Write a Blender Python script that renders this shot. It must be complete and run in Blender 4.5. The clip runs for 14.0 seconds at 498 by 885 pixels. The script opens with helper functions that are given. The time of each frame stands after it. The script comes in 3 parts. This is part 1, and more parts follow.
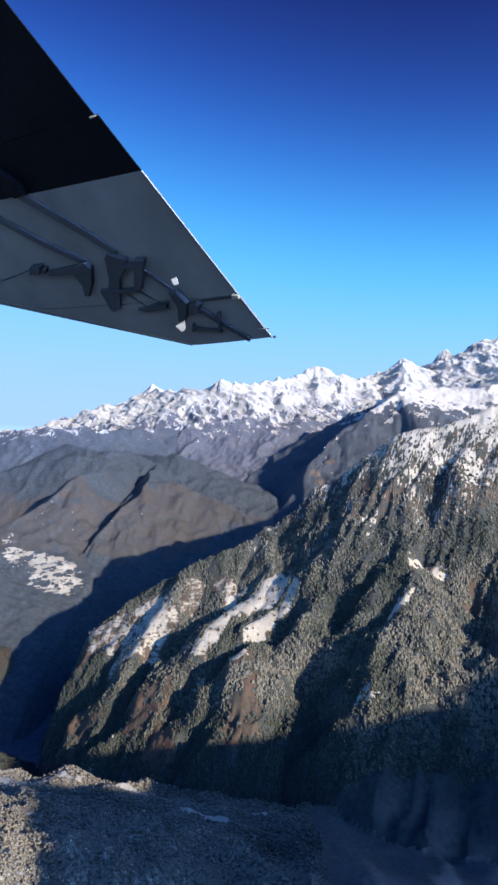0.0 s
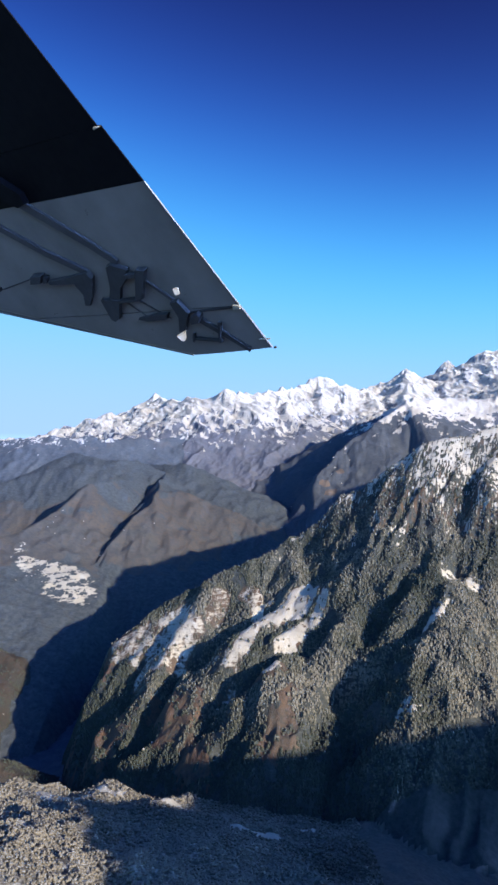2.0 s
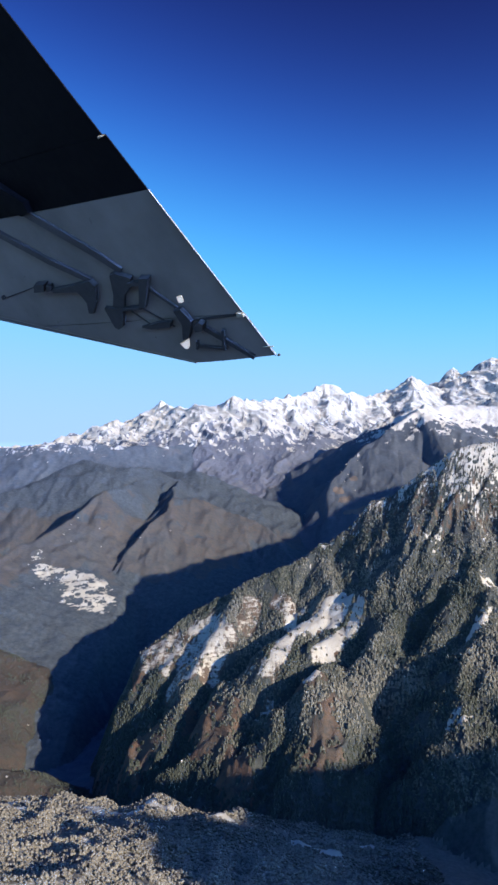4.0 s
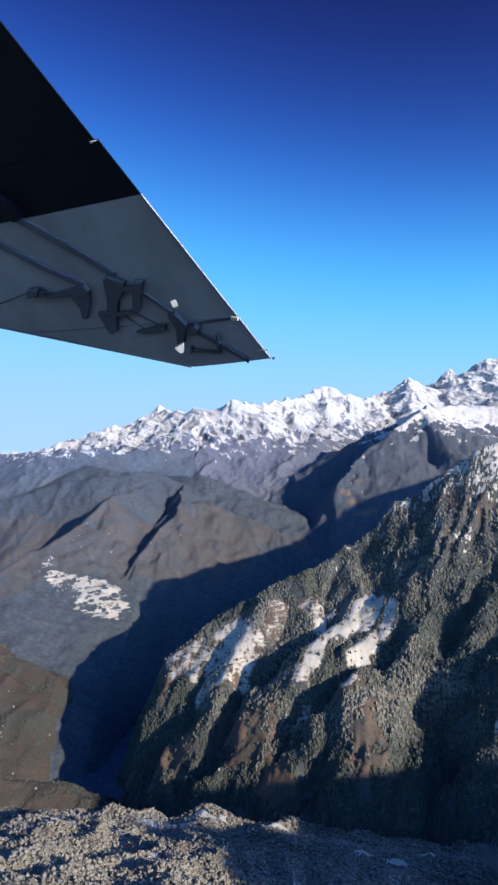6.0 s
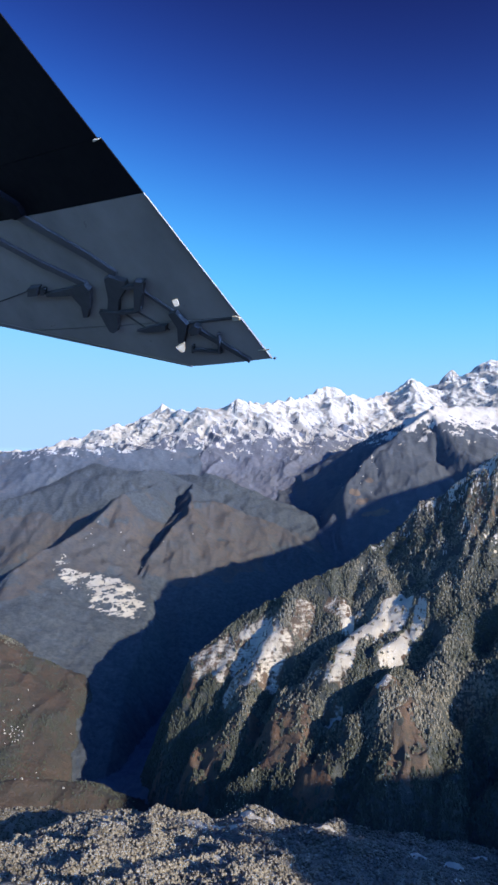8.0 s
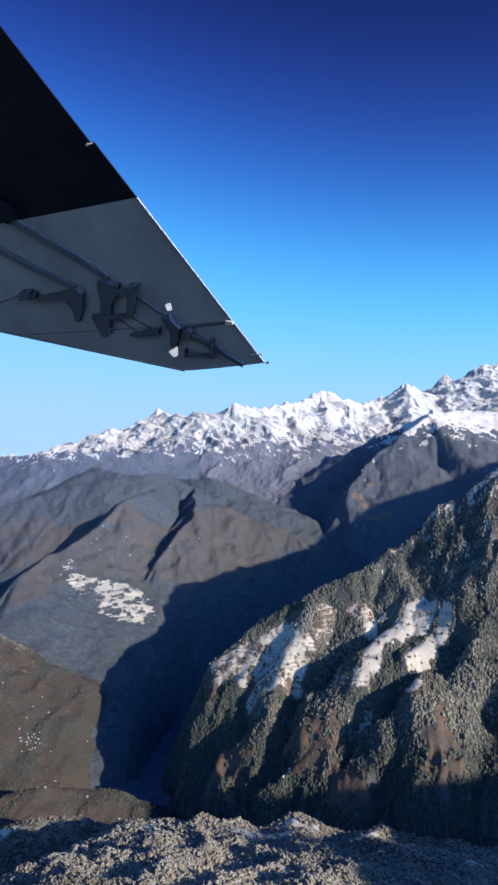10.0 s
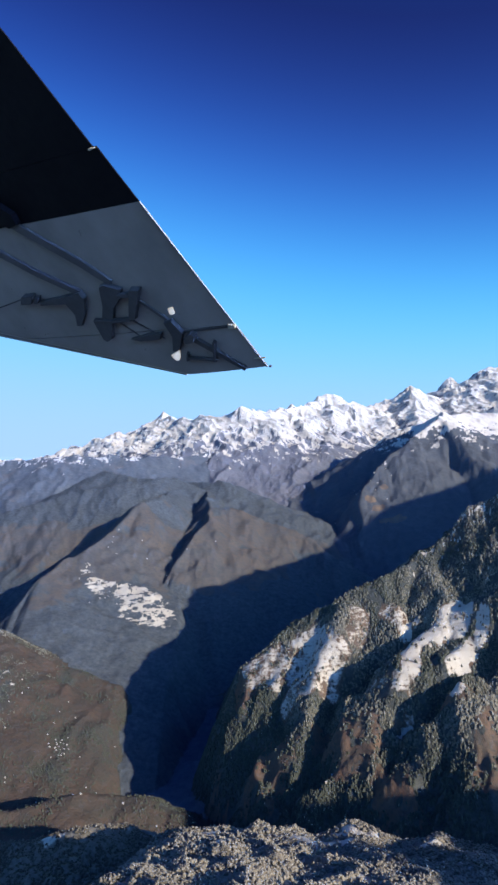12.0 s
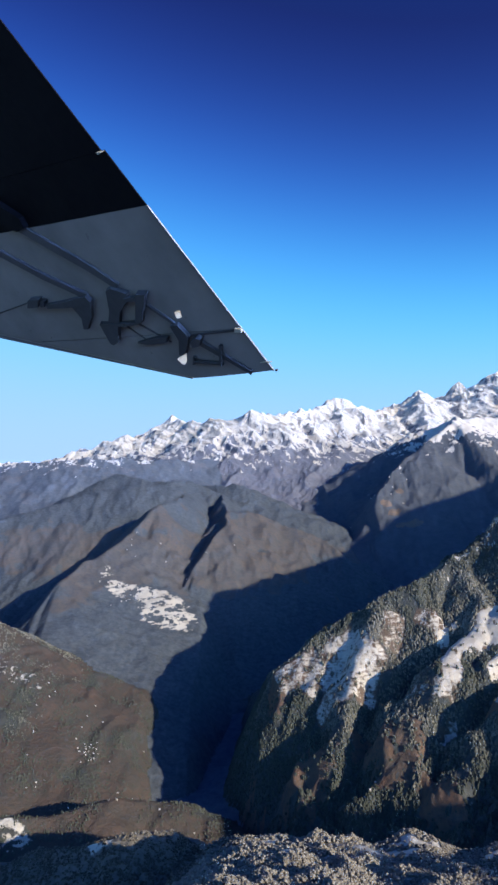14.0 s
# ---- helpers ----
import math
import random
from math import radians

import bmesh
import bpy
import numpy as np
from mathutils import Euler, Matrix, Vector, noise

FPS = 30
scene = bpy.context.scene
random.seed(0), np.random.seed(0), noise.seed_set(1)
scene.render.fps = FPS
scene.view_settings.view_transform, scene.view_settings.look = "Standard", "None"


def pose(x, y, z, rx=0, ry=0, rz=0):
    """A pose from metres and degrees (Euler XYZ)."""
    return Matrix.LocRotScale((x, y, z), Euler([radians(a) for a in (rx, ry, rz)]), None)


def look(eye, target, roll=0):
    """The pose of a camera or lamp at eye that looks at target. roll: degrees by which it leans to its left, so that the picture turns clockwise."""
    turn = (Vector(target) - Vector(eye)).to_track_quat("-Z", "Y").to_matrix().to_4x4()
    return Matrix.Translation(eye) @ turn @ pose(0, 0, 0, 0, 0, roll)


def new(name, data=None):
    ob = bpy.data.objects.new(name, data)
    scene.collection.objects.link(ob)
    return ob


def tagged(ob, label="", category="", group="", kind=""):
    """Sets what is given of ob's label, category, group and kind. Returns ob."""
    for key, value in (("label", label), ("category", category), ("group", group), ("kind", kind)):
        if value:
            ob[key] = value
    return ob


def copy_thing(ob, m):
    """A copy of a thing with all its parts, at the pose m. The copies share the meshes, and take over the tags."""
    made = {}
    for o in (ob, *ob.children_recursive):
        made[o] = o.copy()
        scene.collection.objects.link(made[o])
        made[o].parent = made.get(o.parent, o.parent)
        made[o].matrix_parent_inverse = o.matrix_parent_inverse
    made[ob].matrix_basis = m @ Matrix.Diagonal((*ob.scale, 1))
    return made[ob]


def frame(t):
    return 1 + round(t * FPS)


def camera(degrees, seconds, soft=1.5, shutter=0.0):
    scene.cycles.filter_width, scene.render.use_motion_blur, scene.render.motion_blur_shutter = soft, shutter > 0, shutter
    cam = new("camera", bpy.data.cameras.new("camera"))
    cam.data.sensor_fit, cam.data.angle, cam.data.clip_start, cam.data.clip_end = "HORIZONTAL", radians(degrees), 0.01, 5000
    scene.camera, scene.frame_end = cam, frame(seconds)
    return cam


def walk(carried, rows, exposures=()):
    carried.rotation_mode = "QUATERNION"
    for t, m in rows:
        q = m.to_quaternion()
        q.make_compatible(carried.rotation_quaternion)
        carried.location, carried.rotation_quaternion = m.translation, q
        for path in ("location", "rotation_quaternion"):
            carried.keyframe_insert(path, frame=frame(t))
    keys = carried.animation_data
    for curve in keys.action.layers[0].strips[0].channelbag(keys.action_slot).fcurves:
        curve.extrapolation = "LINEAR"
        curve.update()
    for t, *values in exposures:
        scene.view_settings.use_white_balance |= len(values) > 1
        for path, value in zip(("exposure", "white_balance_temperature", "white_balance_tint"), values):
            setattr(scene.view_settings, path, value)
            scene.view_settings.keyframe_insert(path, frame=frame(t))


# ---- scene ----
cam = camera(40.9, 14.0, soft=2.7)
PATH = [
    (0, (0.544, -0.243, 199.678), (0.515, 1.756, 199.722), -3.1),
    (0.5, (-2.8, 0.51, 199.699), (-2.834, 2.509, 199.747), -3.6),
    (1, (-6.228, 1.151, 199.695), (-6.241, 3.15, 199.754), -3.2),
    (1.5, (-9.676, 1.797, 199.675), (-9.689, 3.796, 199.755), -2.8),
    (2, (-13.125, 2.485, 199.652), (-13.144, 4.483, 199.726), -2.8),
    (2.5, (-16.551, 3.284, 199.594), (-16.585, 5.282, 199.682), -2.4),
    (3, (-19.986, 4.215, 199.538), (-19.991, 6.213, 199.62), -2.4),
    (3.2, (-21.393, 4.617, 199.525), (-21.429, 6.615, 199.599), -2.2),
    (5.3, (-36.744, 9.416, 199.446), (-36.723, 11.41, 199.592), -4.0),
    (5.5, (-38.175, 9.786, 199.438), (-38.158, 11.781, 199.577), -3.7),
    (6, (-41.647, 10.516, 199.402), (-41.644, 12.513, 199.51), -3.6),
    (6.5, (-45.007, 11.089, 199.362), (-44.984, 13.087, 199.451), -4.3),
    (7, (-48.298, 11.718, 199.375), (-48.292, 13.716, 199.452), -4.0),
    (7.5, (-51.525, 12.355, 199.366), (-51.507, 14.352, 199.484), -4.0),
    (7.7, (-52.841, 12.595, 199.372), (-52.838, 14.592, 199.484), -3.3),
    (9.8, (-67.047, 14.851, 199.578), (-66.992, 16.848, 199.677), -3.9),
    (10, (-68.454, 15.067, 199.578), (-68.413, 17.063, 199.698), -3.3),
    (10.5, (-72.01, 15.723, 199.616), (-71.949, 17.717, 199.756), -3.2),
    (11, (-75.351, 16.43, 199.592), (-75.295, 18.424, 199.733), -3.2),
    (11.5, (-78.7, 17.337, 199.581), (-78.636, 19.333, 199.688), -3.3),
    (12, (-82.046, 18.158, 199.567), (-82.004, 20.153, 199.698), -3.5),
    (12.5, (-85.262, 18.962, 199.527), (-85.199, 20.958, 199.641), -3.1),
    (13, (-88.591, 19.902, 199.546), (-88.524, 21.896, 199.689), -4.8),
    (13.5, (-92.058, 20.682, 199.553), (-92.011, 22.678, 199.67), -3.0),
    (14, (-95.528, 21.373, 199.557), (-95.494, 23.368, 199.701), -3.2),
]
walk(cam, [(t, look(eye, target, roll)) for t, eye, target, roll in PATH], exposures=[(0, 1.09, 6000, 13), (14, 1.09, 6000, 13)])

# ---------- light ----------
SUN_TO = Vector((0.70, -0.68, 0.30)).normalized()      # towards the sun
world = bpy.data.worlds.new("world")
scene.world = world
world.use_nodes = True
wn = world.node_tree.nodes
wl = world.node_tree.links
sky = wn.new("ShaderNodeTexSky")
sky.sky_type = 'NISHITA'
sky.sun_disc = False
sky.sun_elevation = math.asin(SUN_TO.z)
sky.sun_rotation = math.atan2(SUN_TO.x, SUN_TO.y)
sky.altitude = 3600
sky.air_density = 1.0
sky.dust_density = 0.35
sky.ozone_density = 1.6
deep = wn.new("ShaderNodeGamma")
deep.inputs[1].default_value = 1.25
split, join = wn.new("ShaderNodeSeparateColor"), wn.new("ShaderNodeCombineColor")
wl.new(sky.outputs[0], deep.inputs[0])
wl.new(deep.outputs[0], split.inputs[0])
# clear high mountain air: each colour rises from a deep zenith and levels off towards the horizon
for channel, gain, power, steep, level, least in ((0, 0.5376, 2.55, 0.385, 1.0, 0.052), (1, 0.5405, 4.2, 0.405, 0.70, 0.195), (2, 0.383, 4.2, 0.335, 0.36, 1.08)):
    steps_in = [split.outputs[channel]]
    for kind, value in (('MULTIPLY', gain), ('POWER', power)):
        m = wn.new("ShaderNodeMath")
        m.operation = kind
        wl.new(steps_in[-1], m.inputs[0])
        m.inputs[1].default_value = value
        steps_in.append(m.outputs[0])
    high = wn.new("ShaderNodeMath")        # and fades no further towards the zenith
    high.operation = 'MAXIMUM'
    high.inputs[1].default_value = least
    top, low, ratio = wn.new("ShaderNodeMath"), wn.new("ShaderNodeMath"), wn.new("ShaderNodeMath")
    top.operation, low.operation, ratio.operation = 'MULTIPLY', 'MULTIPLY_ADD', 'DIVIDE'
    wl.new(steps_in[-1], top.inputs[0])
    top.inputs[1].default_value = steep * 8.2
    wl.new(steps_in[-1], low.inputs[0])
    low.inputs[1].default_value, low.inputs[2].default_value = level, 1.0
    wl.new(top.outputs[0], ratio.inputs[0])
    wl.new(low.outputs[0], ratio.inputs[1])
    wl.new(ratio.outputs[0], high.inputs[0])
    wl.new(high.outputs[0], join.inputs[channel])
# behind the flight, round the sun: a blue dusty-sky glow added to lift shadows
glow = wn.new("ShaderNodeTexSky")
glow.sky_type, glow.sun_disc, glow.altitude = 'NISHITA', False, sky.altitude
glow.sun_elevation, glow.sun_rotation = sky.sun_elevation, sky.sun_rotation
glow.dust_density = 10.0
glow_split, above, below, bright = wn.new("ShaderNodeSeparateColor"), wn.new("ShaderNodeMath"), wn.new("ShaderNodeMath"), wn.new("ShaderNodeVectorMath")
above.operation, below.operation, bright.operation = 'SUBTRACT', 'MAXIMUM', 'MULTIPLY_ADD'
wl.new(glow.outputs[0], glow_split.inputs[0])
wl.new(glow_split.outputs[0], above.inputs[0])
above.inputs[1].default_value = 5.0
wl.new(above.outputs[0], below.inputs[0])
below.inputs[1].default_value = 0.0
wl.new(below.outputs[0], bright.inputs[0])
bright.inputs[1].default_value = (1.6, 3.0, 6.6)
wl.new(join.outputs[0], bright.inputs[2])
wl.new(bright.outputs[0], wn["Background"].inputs[0])
wn["Background"].inputs[1].default_value = 0.07
sun_data = bpy.data.lights.new("sun", 'SUN')
sun_data.energy = 2.75
sun_data.angle = radians(0.5)
sun_data.color = (1.0, 0.85, 0.62)
sun = new("sun", sun_data)
sun.matrix_world = look((0, 0, 900), Vector((0, 0, 900)) - SUN_TO)


# ---------- relief of the land ----------
def lattice(ix, iy, seed):
    h = (ix.astype(np.int64) * 374761393 + iy.astype(np.int64) * 668265263 + seed * 974634541) & 0xFFFFFFFF
    h = ((h ^ (h >> 13)) * 1274126177) & 0xFFFFFFFF
    return ((h ^ (h >> 16)) & 0xFFFF) / 65535.0


def gnoise(x, y, seed=0):
    """Gradient noise, about -1 to 1."""
    ix, iy = np.floor(x), np.floor(y)
    fx, fy = x - ix, y - iy
    u, v = fx * fx * fx * (fx * (fx * 6 - 15) + 10), fy * fy * fy * (fy * (fy * 6 - 15) + 10)
    def corner(dx, dy):
        a = lattice(ix + dx, iy + dy, seed) * 2 * np.pi
        return np.cos(a) * (fx - dx) + np.sin(a) * (fy - dy)
    lo = corner(0, 0) * (1 - u) + corner(1, 0) * u
    hi = corner(0, 1) * (1 - u) + corner(1, 1) * u
    return (lo * (1 - v) + hi * v) * 1.5


def fbm(x, y, octaves, seed=0, gain=0.5):
    total, amp = 0.0, 1.0
    for i in range(octaves):
        total = total + amp * gnoise(x, y, seed + i)
        x, y, amp = x * 2.03 + 17.1, y * 2.03 - 9.7, amp * gain
    return total


def ridged(x, y, octaves, seed=0, gain=0.5):
    """Sharp-crested noise, 0 to about 1."""
    total, amp, norm, weight = 0.0, 1.0, 0.0, 1.0
    for i in range(octaves):
        n = (1 - np.abs(gnoise(x, y, seed + i))) ** 2
        total, norm = total + amp * n * weight, norm + amp
        weight = np.clip(n * 1.4, 0, 1)
        x, y, amp = x * 2.07 + 5.3, y * 2.07 + 11.9, amp * gain
    return total / norm


def smooth(a, b, x):
    t = np.clip((x - a) / (b - a), 0, 1)
    return t * t * (3 - 2 * t)


# A ridge: its mountain, crest line, fall to the one and the other side, flattening length, and the spacing, depth and slant of its gullies.
NEAR, FORE, BROWN, SPUR, HILLS, RANGE, SHOULDER, FLOOR, BEHIND = range(9)
RIDGES = [
    # the forested ridge and its spurs
    (NEAR, [(-92, 332, 96), (-86, 321, 120), (-71, 322, 129), (-55, 326, 140), (-18, 324, 155), (4, 334, 165), (37, 340, 186), (70, 336, 207),
            (97, 335, 212), (122, 340, 219), (200, 365, 236), (320, 375, 274), (422, 378, 318), (656, 390, 388)], 0.80, 0.92, 400, 20, 5.5, 0.9),
    (NEAR, [(-80, 318, 121), (-90, 292, 100), (-88, 262, 85), (-82, 238, 70)], 0.6, 1.8, 400, 9, 2.0, 0.3),
    (NEAR, [(-37, 316, 145), (-49, 296, 125), (-50, 266, 102), (-52, 240, 76)], 0.75, 0.85, 400, 9, 2.0, 0.3),
    (NEAR, [(4, 334, 165), (4, 291, 139), (-10, 250, 127), (-8, 240, 108), (-6, 232, 92), (-10, 215, 68)], 0.75, 0.9, 400, 9, 2.5, 0.3),
    (NEAR, [(4, 300, 143), (-22, 273, 131), (-29, 261, 116), (-34, 232, 84)], 0.9, 0.8, 400, 9, 1.5, 0.3),
    (NEAR, [(71, 345, 204), (56, 273, 156), (51, 246, 141), (33, 213, 121), (24, 195, 100)], 0.7, 0.9, 400, 9, 2.5, 0.3),
    (NEAR, [(128, 355, 219), (110, 280, 168), (84, 225, 134), (72, 195, 106)], 0.7, 0.9, 400, 9, 2.5, 0.3),
    (NEAR, [(36, 338, 184), (30, 300, 161), (22, 272, 142), (14, 248, 118)], 0.8, 0.9, 400, 7, 2.0, 0.3),
    # the foreground hills under the flight path
    (FORE, [(-110, 20, 159), (-104, 70, 155), (-100, 98, 151), (-78, 103, 146), (-62, 105, 142), (-48, 110, 132), (-24, 118, 112), (40, 125, 96), (130, 122, 104), (260, 118, 130)], 0.44, 0.44, 300, 16, 2.0, 0.2),
    (FORE, [(-340, 90, 132), (-230, 130, 112), (-160, 160, 98), (-120, 168, 92)], 0.3, 0.3, 300, 16, 1.5, 0.2),
    (FORE, [(-105, 174, 115), (-98, 178, 120), (-90, 179, 119), (-82, 180, 115), (-70, 181, 117), (-60, 186, 113), (-51, 193, 107), (-42, 198, 96)], 0.8, 0.4, 300, 8, 1.2, 0.2),
    (FORE, [(-200, 222, 97), (-165, 222, 98), (-146, 217, 103), (-130, 212, 106.5), (-120, 208, 100), (-112, 202, 91)], 0.6, 0.6, 300, 8, 1.2, 0.2),
    (BROWN, [(-260, 235, 100), (-190, 252, 95), (-165, 262, 92), (-146, 274, 91), (-122, 274, 86), (-112, 272, 76)], 0.6, 0.5, 300, 12, 1.5, 0.2),
    (BROWN, [(-420, 440, 190), (-300, 420, 152), (-233, 400, 134), (-184, 390, 110), (-158, 382, 101), (-149, 377, 97)], 0.6, 0.55, 300, 18, 2.0, 0.2),
    # the spurs across the valley
    (SPUR, [(-240, 420, 100), (-229, 455, 130), (-221, 485, 147), (-212, 515, 154), (-200, 545, 161), (-186, 586, 171)], 0.95, 0.48, 500, 22, 2.0, 0.3),
    (SPUR, [(-186, 586, 171), (-172, 618, 192), (-158, 660, 195), (-146, 740, 203)], 0.95, 0.8, 500, 22, 2.0, 0.3),
    (SPUR, [(-150, 494, 114), (-142, 512, 128), (-133, 540, 145), (-122, 572, 161), (-111, 601, 171), (-109, 640, 182), (-90, 652, 182), (-68, 652, 172), (-43, 640, 162), (-24, 626, 153), (-10, 606, 142), (-4, 585, 130), (10, 565, 108)], 0.95, 0.62, 500, 20, 2.5, 0.3),
    (SPUR, [(-360, 690, 180), (-290, 725, 197), (-253, 737, 206), (-198, 745, 213), (-150, 765, 214)], 0.5, 0.58, 500, 25, 2.5, 0.2),
    (SPUR, [(-109, 640, 182), (-112, 700, 190), (-122, 770, 200)], 0.8, 0.8, 500, 25, 2.5, 0.2),
    (SPUR, [(-250, 860, 230), (-211, 830, 222), (-146, 820, 211), (-99, 800, 207), (-67, 780, 190), (-32, 760, 168), (2, 740, 150), (30, 715, 120)], 0.5, 0.5, 500, 25, 2.5, 0.2),
    (HILLS, [(-700, 900, 300), (-443, 1000, 255), (-394, 1000, 258), (-345, 1000, 264), (-246, 1010, 256), (-176, 1050, 250), (-120, 1110, 262)], 0.5, 0.5, 600, 48, 3.5, 0.3),
    (HILLS, [(-345, 1000, 264), (-330, 880, 205), (-310, 760, 165), (-290, 640, 120)], 0.55, 0.55, 600, 30, 6.0, 0.2),
    # the bare shoulder before the snow range
    (SHOULDER, [(3, 740, 127), (10, 760, 128), (33, 790, 156), (58, 800, 180), (90, 846, 204), (132, 930, 220), (162, 1000, 272), (225, 1000, 286), (307, 1050, 294), (379, 1050, 290), (560, 1090, 320)], 0.62, 0.55, 600, 40, 4.0, 0.3),
    (SHOULDER, [(30, 660, 130), (46, 725, 164), (56, 762, 188), (88, 812, 215), (134, 855, 245), (190, 890, 277), (225, 1000, 290)], 1.15, 0.6, 600, 30, 3.0, 0.2),
    # the snow range
    (RANGE, [(-900, 1450, 300), (-640, 1480, 290), (-505, 1500, 296), (-440, 1500, 314), (-367, 1550, 346), (-314, 1550, 339), (-246, 1588, 377), (-169, 1400, 352),
             (-117, 1350, 352), (-63, 1310, 351), (-32, 1400, 356), (23, 1500, 374), (79, 1600, 388), (153, 1658, 412), (213, 1700, 398)], 0.42, 0.5, 900, 70, 14.0, 0.2),
    (RANGE, [(213, 1700, 398), (278, 1750, 396), (364, 1800, 423), (413, 1846, 446), (451, 1850, 406), (495, 1900, 404), (560, 1950, 466), (600, 1950, 430),
             (643, 1900, 494), (694, 1900, 496), (800, 1880, 470), (1100, 1850, 480)], 0.42, 0.5, 900, 70, 14.0, 0.2),
    (RANGE, [(-117, 1350, 352), (-150, 1220, 300), (-160, 1120, 245)], 0.5, 0.5, 700, 46, 8.0, 0.2),
    (RANGE, [(-32, 1400, 356), (-45, 1260, 305), (-75, 1140, 235)], 0.5, 0.5, 700, 46, 8.0, 0.2),
    (RANGE, [(153, 1658, 412), (140, 1470, 340), (112, 1350, 286)], 0.5, 0.5, 700, 46, 9.0, 0.2),
    (RANGE, [(413, 1846, 446), (360, 1600, 370), (300, 1400, 320), (260, 1250, 285)], 0.5, 0.5, 700, 46, 9.0, 0.2),
    (RANGE, [(643, 1900, 494), (600, 1650, 400), (560, 1450, 350), (500, 1250, 310)], 0.5, 0.5, 700, 46, 9.0, 0.2),
    (RANGE, [(-367, 1550, 346), (-330, 1380, 310), (-300, 1250, 262)], 0.5, 0.5, 700, 46, 8.0, 0.2),
    # its single peaks
    (RANGE, [(400, 1852, 440), (413, 1846, 458), (424, 1835, 444)], 0.85, 0.85, 900, 60, 8.0, 0.2),
    (RANGE, [(545, 1955, 462), (560, 1950, 490), (570, 1945, 470)], 0.95, 0.95, 900, 60, 8.0, 0.2),
    (RANGE, [(630, 1905, 500), (655, 1900, 512), (700, 1890, 510), (760, 1880, 505)], 0.75, 0.75, 900, 60, 14.0, 0.2),
    (RANGE, [(135, 1662, 408), (153, 1658, 424), (172, 1650, 412)], 0.7, 0.7, 900, 60, 8.0, 0.2),
    (RANGE, [(-252, 1590, 372), (-246, 1588, 386), (-235, 1580, 374)], 0.7, 0.7, 900, 60, 8.0, 0.2),
    (RANGE, [(-72, 1312, 352), (-63, 1310, 360), (-55, 1305, 352)], 0.7, 0.7, 900, 60, 8.0, 0.2),
    # the mountain behind the flight path, whose shadow fills the near valley
    (BEHIND, [(78, -2, 138), (85, 0, 168), (91, 0, 184), (98, 0, 194), (108, 0, 197), (126, 0, 194), (142, 0, 193), (158, 0, 193), (168, 0, 198), (179, 0, 204), (216, 0, 205), (240, 0, 209), (256, 0, 212), (280, 0, 215), (304, 0, 229), (420, 10, 268), (620, -40, 300)], 0.7, 0.55, 500, 40, 4.0, 0.2),
]


def bank(x, y, x0, y0, x1, y1, r):
    """1 within r of the line between two places, falling to 0 round it."""
    ex, ey = x1 - x0, y1 - y0
    t = np.clip(((x - x0) * ex + (y - y0) * ey) / (ex * ex + ey * ey), 0, 1)
    return smooth(1.3, 0.8, np.hypot(x - x0 - t * ex, y - y0 - t * ey) / r)


# banks of open snow on the forested ridge, each between two places, how wide and how full
SNOWBANKS = [
    (4, 294, -1, 287, 6.0, 1.0), (0, 286, -11, 286, 4.8, 1.0), (-10, 286, -17, 284, 4.2, 1.0), (-17, 286, -22, 268, 3.2, 0.9), (12.5, 286, 9.5, 280, 2.4, 0.9), (-5.5, 267, 1, 273, 3.4, 0.9),
    (7.3, 277.4, 4, 276, 2.8, 0.9), (-9.7, 251, -12, 248, 2.0, 0.95), (-20.5, 310, -16, 307, 3.4, 0.7), (-32, 312, -35, 307, 4.0, 0.62), (-59, 316, -51, 315, 4.0, 0.8), (-60, 314, -55, 313, 3.4, 0.7),
    (-82, 314, -70, 314, 5.6, 0.68), (-70, 305, -53, 306, 5.0, 0.76), (-52, 295, -46, 300, 5.6, 0.78), (-64, 292, -52, 292, 5.6, 0.72), (-47, 310, -48, 307, 2.8, 0.8), (-16, 300, -12, 302, 2.4, 0.9),
    (-30, 256, -27, 257, 1.5, 0.8), (-36, 275, -33, 270, 2.5, 0.6), (-28, 266, -25, 264, 2.0, 0.8),
]

# deep wooded gullies between the banks, each between two places, how wide and how deep
GULLIES = [
    (-12, 297, -26, 288, 5.5, 4.5), (-26, 288, -40, 288, 6.5, 6.0), (-40, 288, -52, 278, 6.5, 6.5), (-52, 278, -62, 254, 6.5, 6.0),
    (10, 270, -9, 259, 4.5, 4.0), (-9, 259, -20, 256, 5.0, 5.0), (-20, 256, -34, 240, 5.5, 5.5),
    (38, 268, 20, 257, 5.5, 4.0), (20, 257, 11, 244, 6.0, 5.0), (-66, 296, -76, 268, 4.5, 4.5),
]


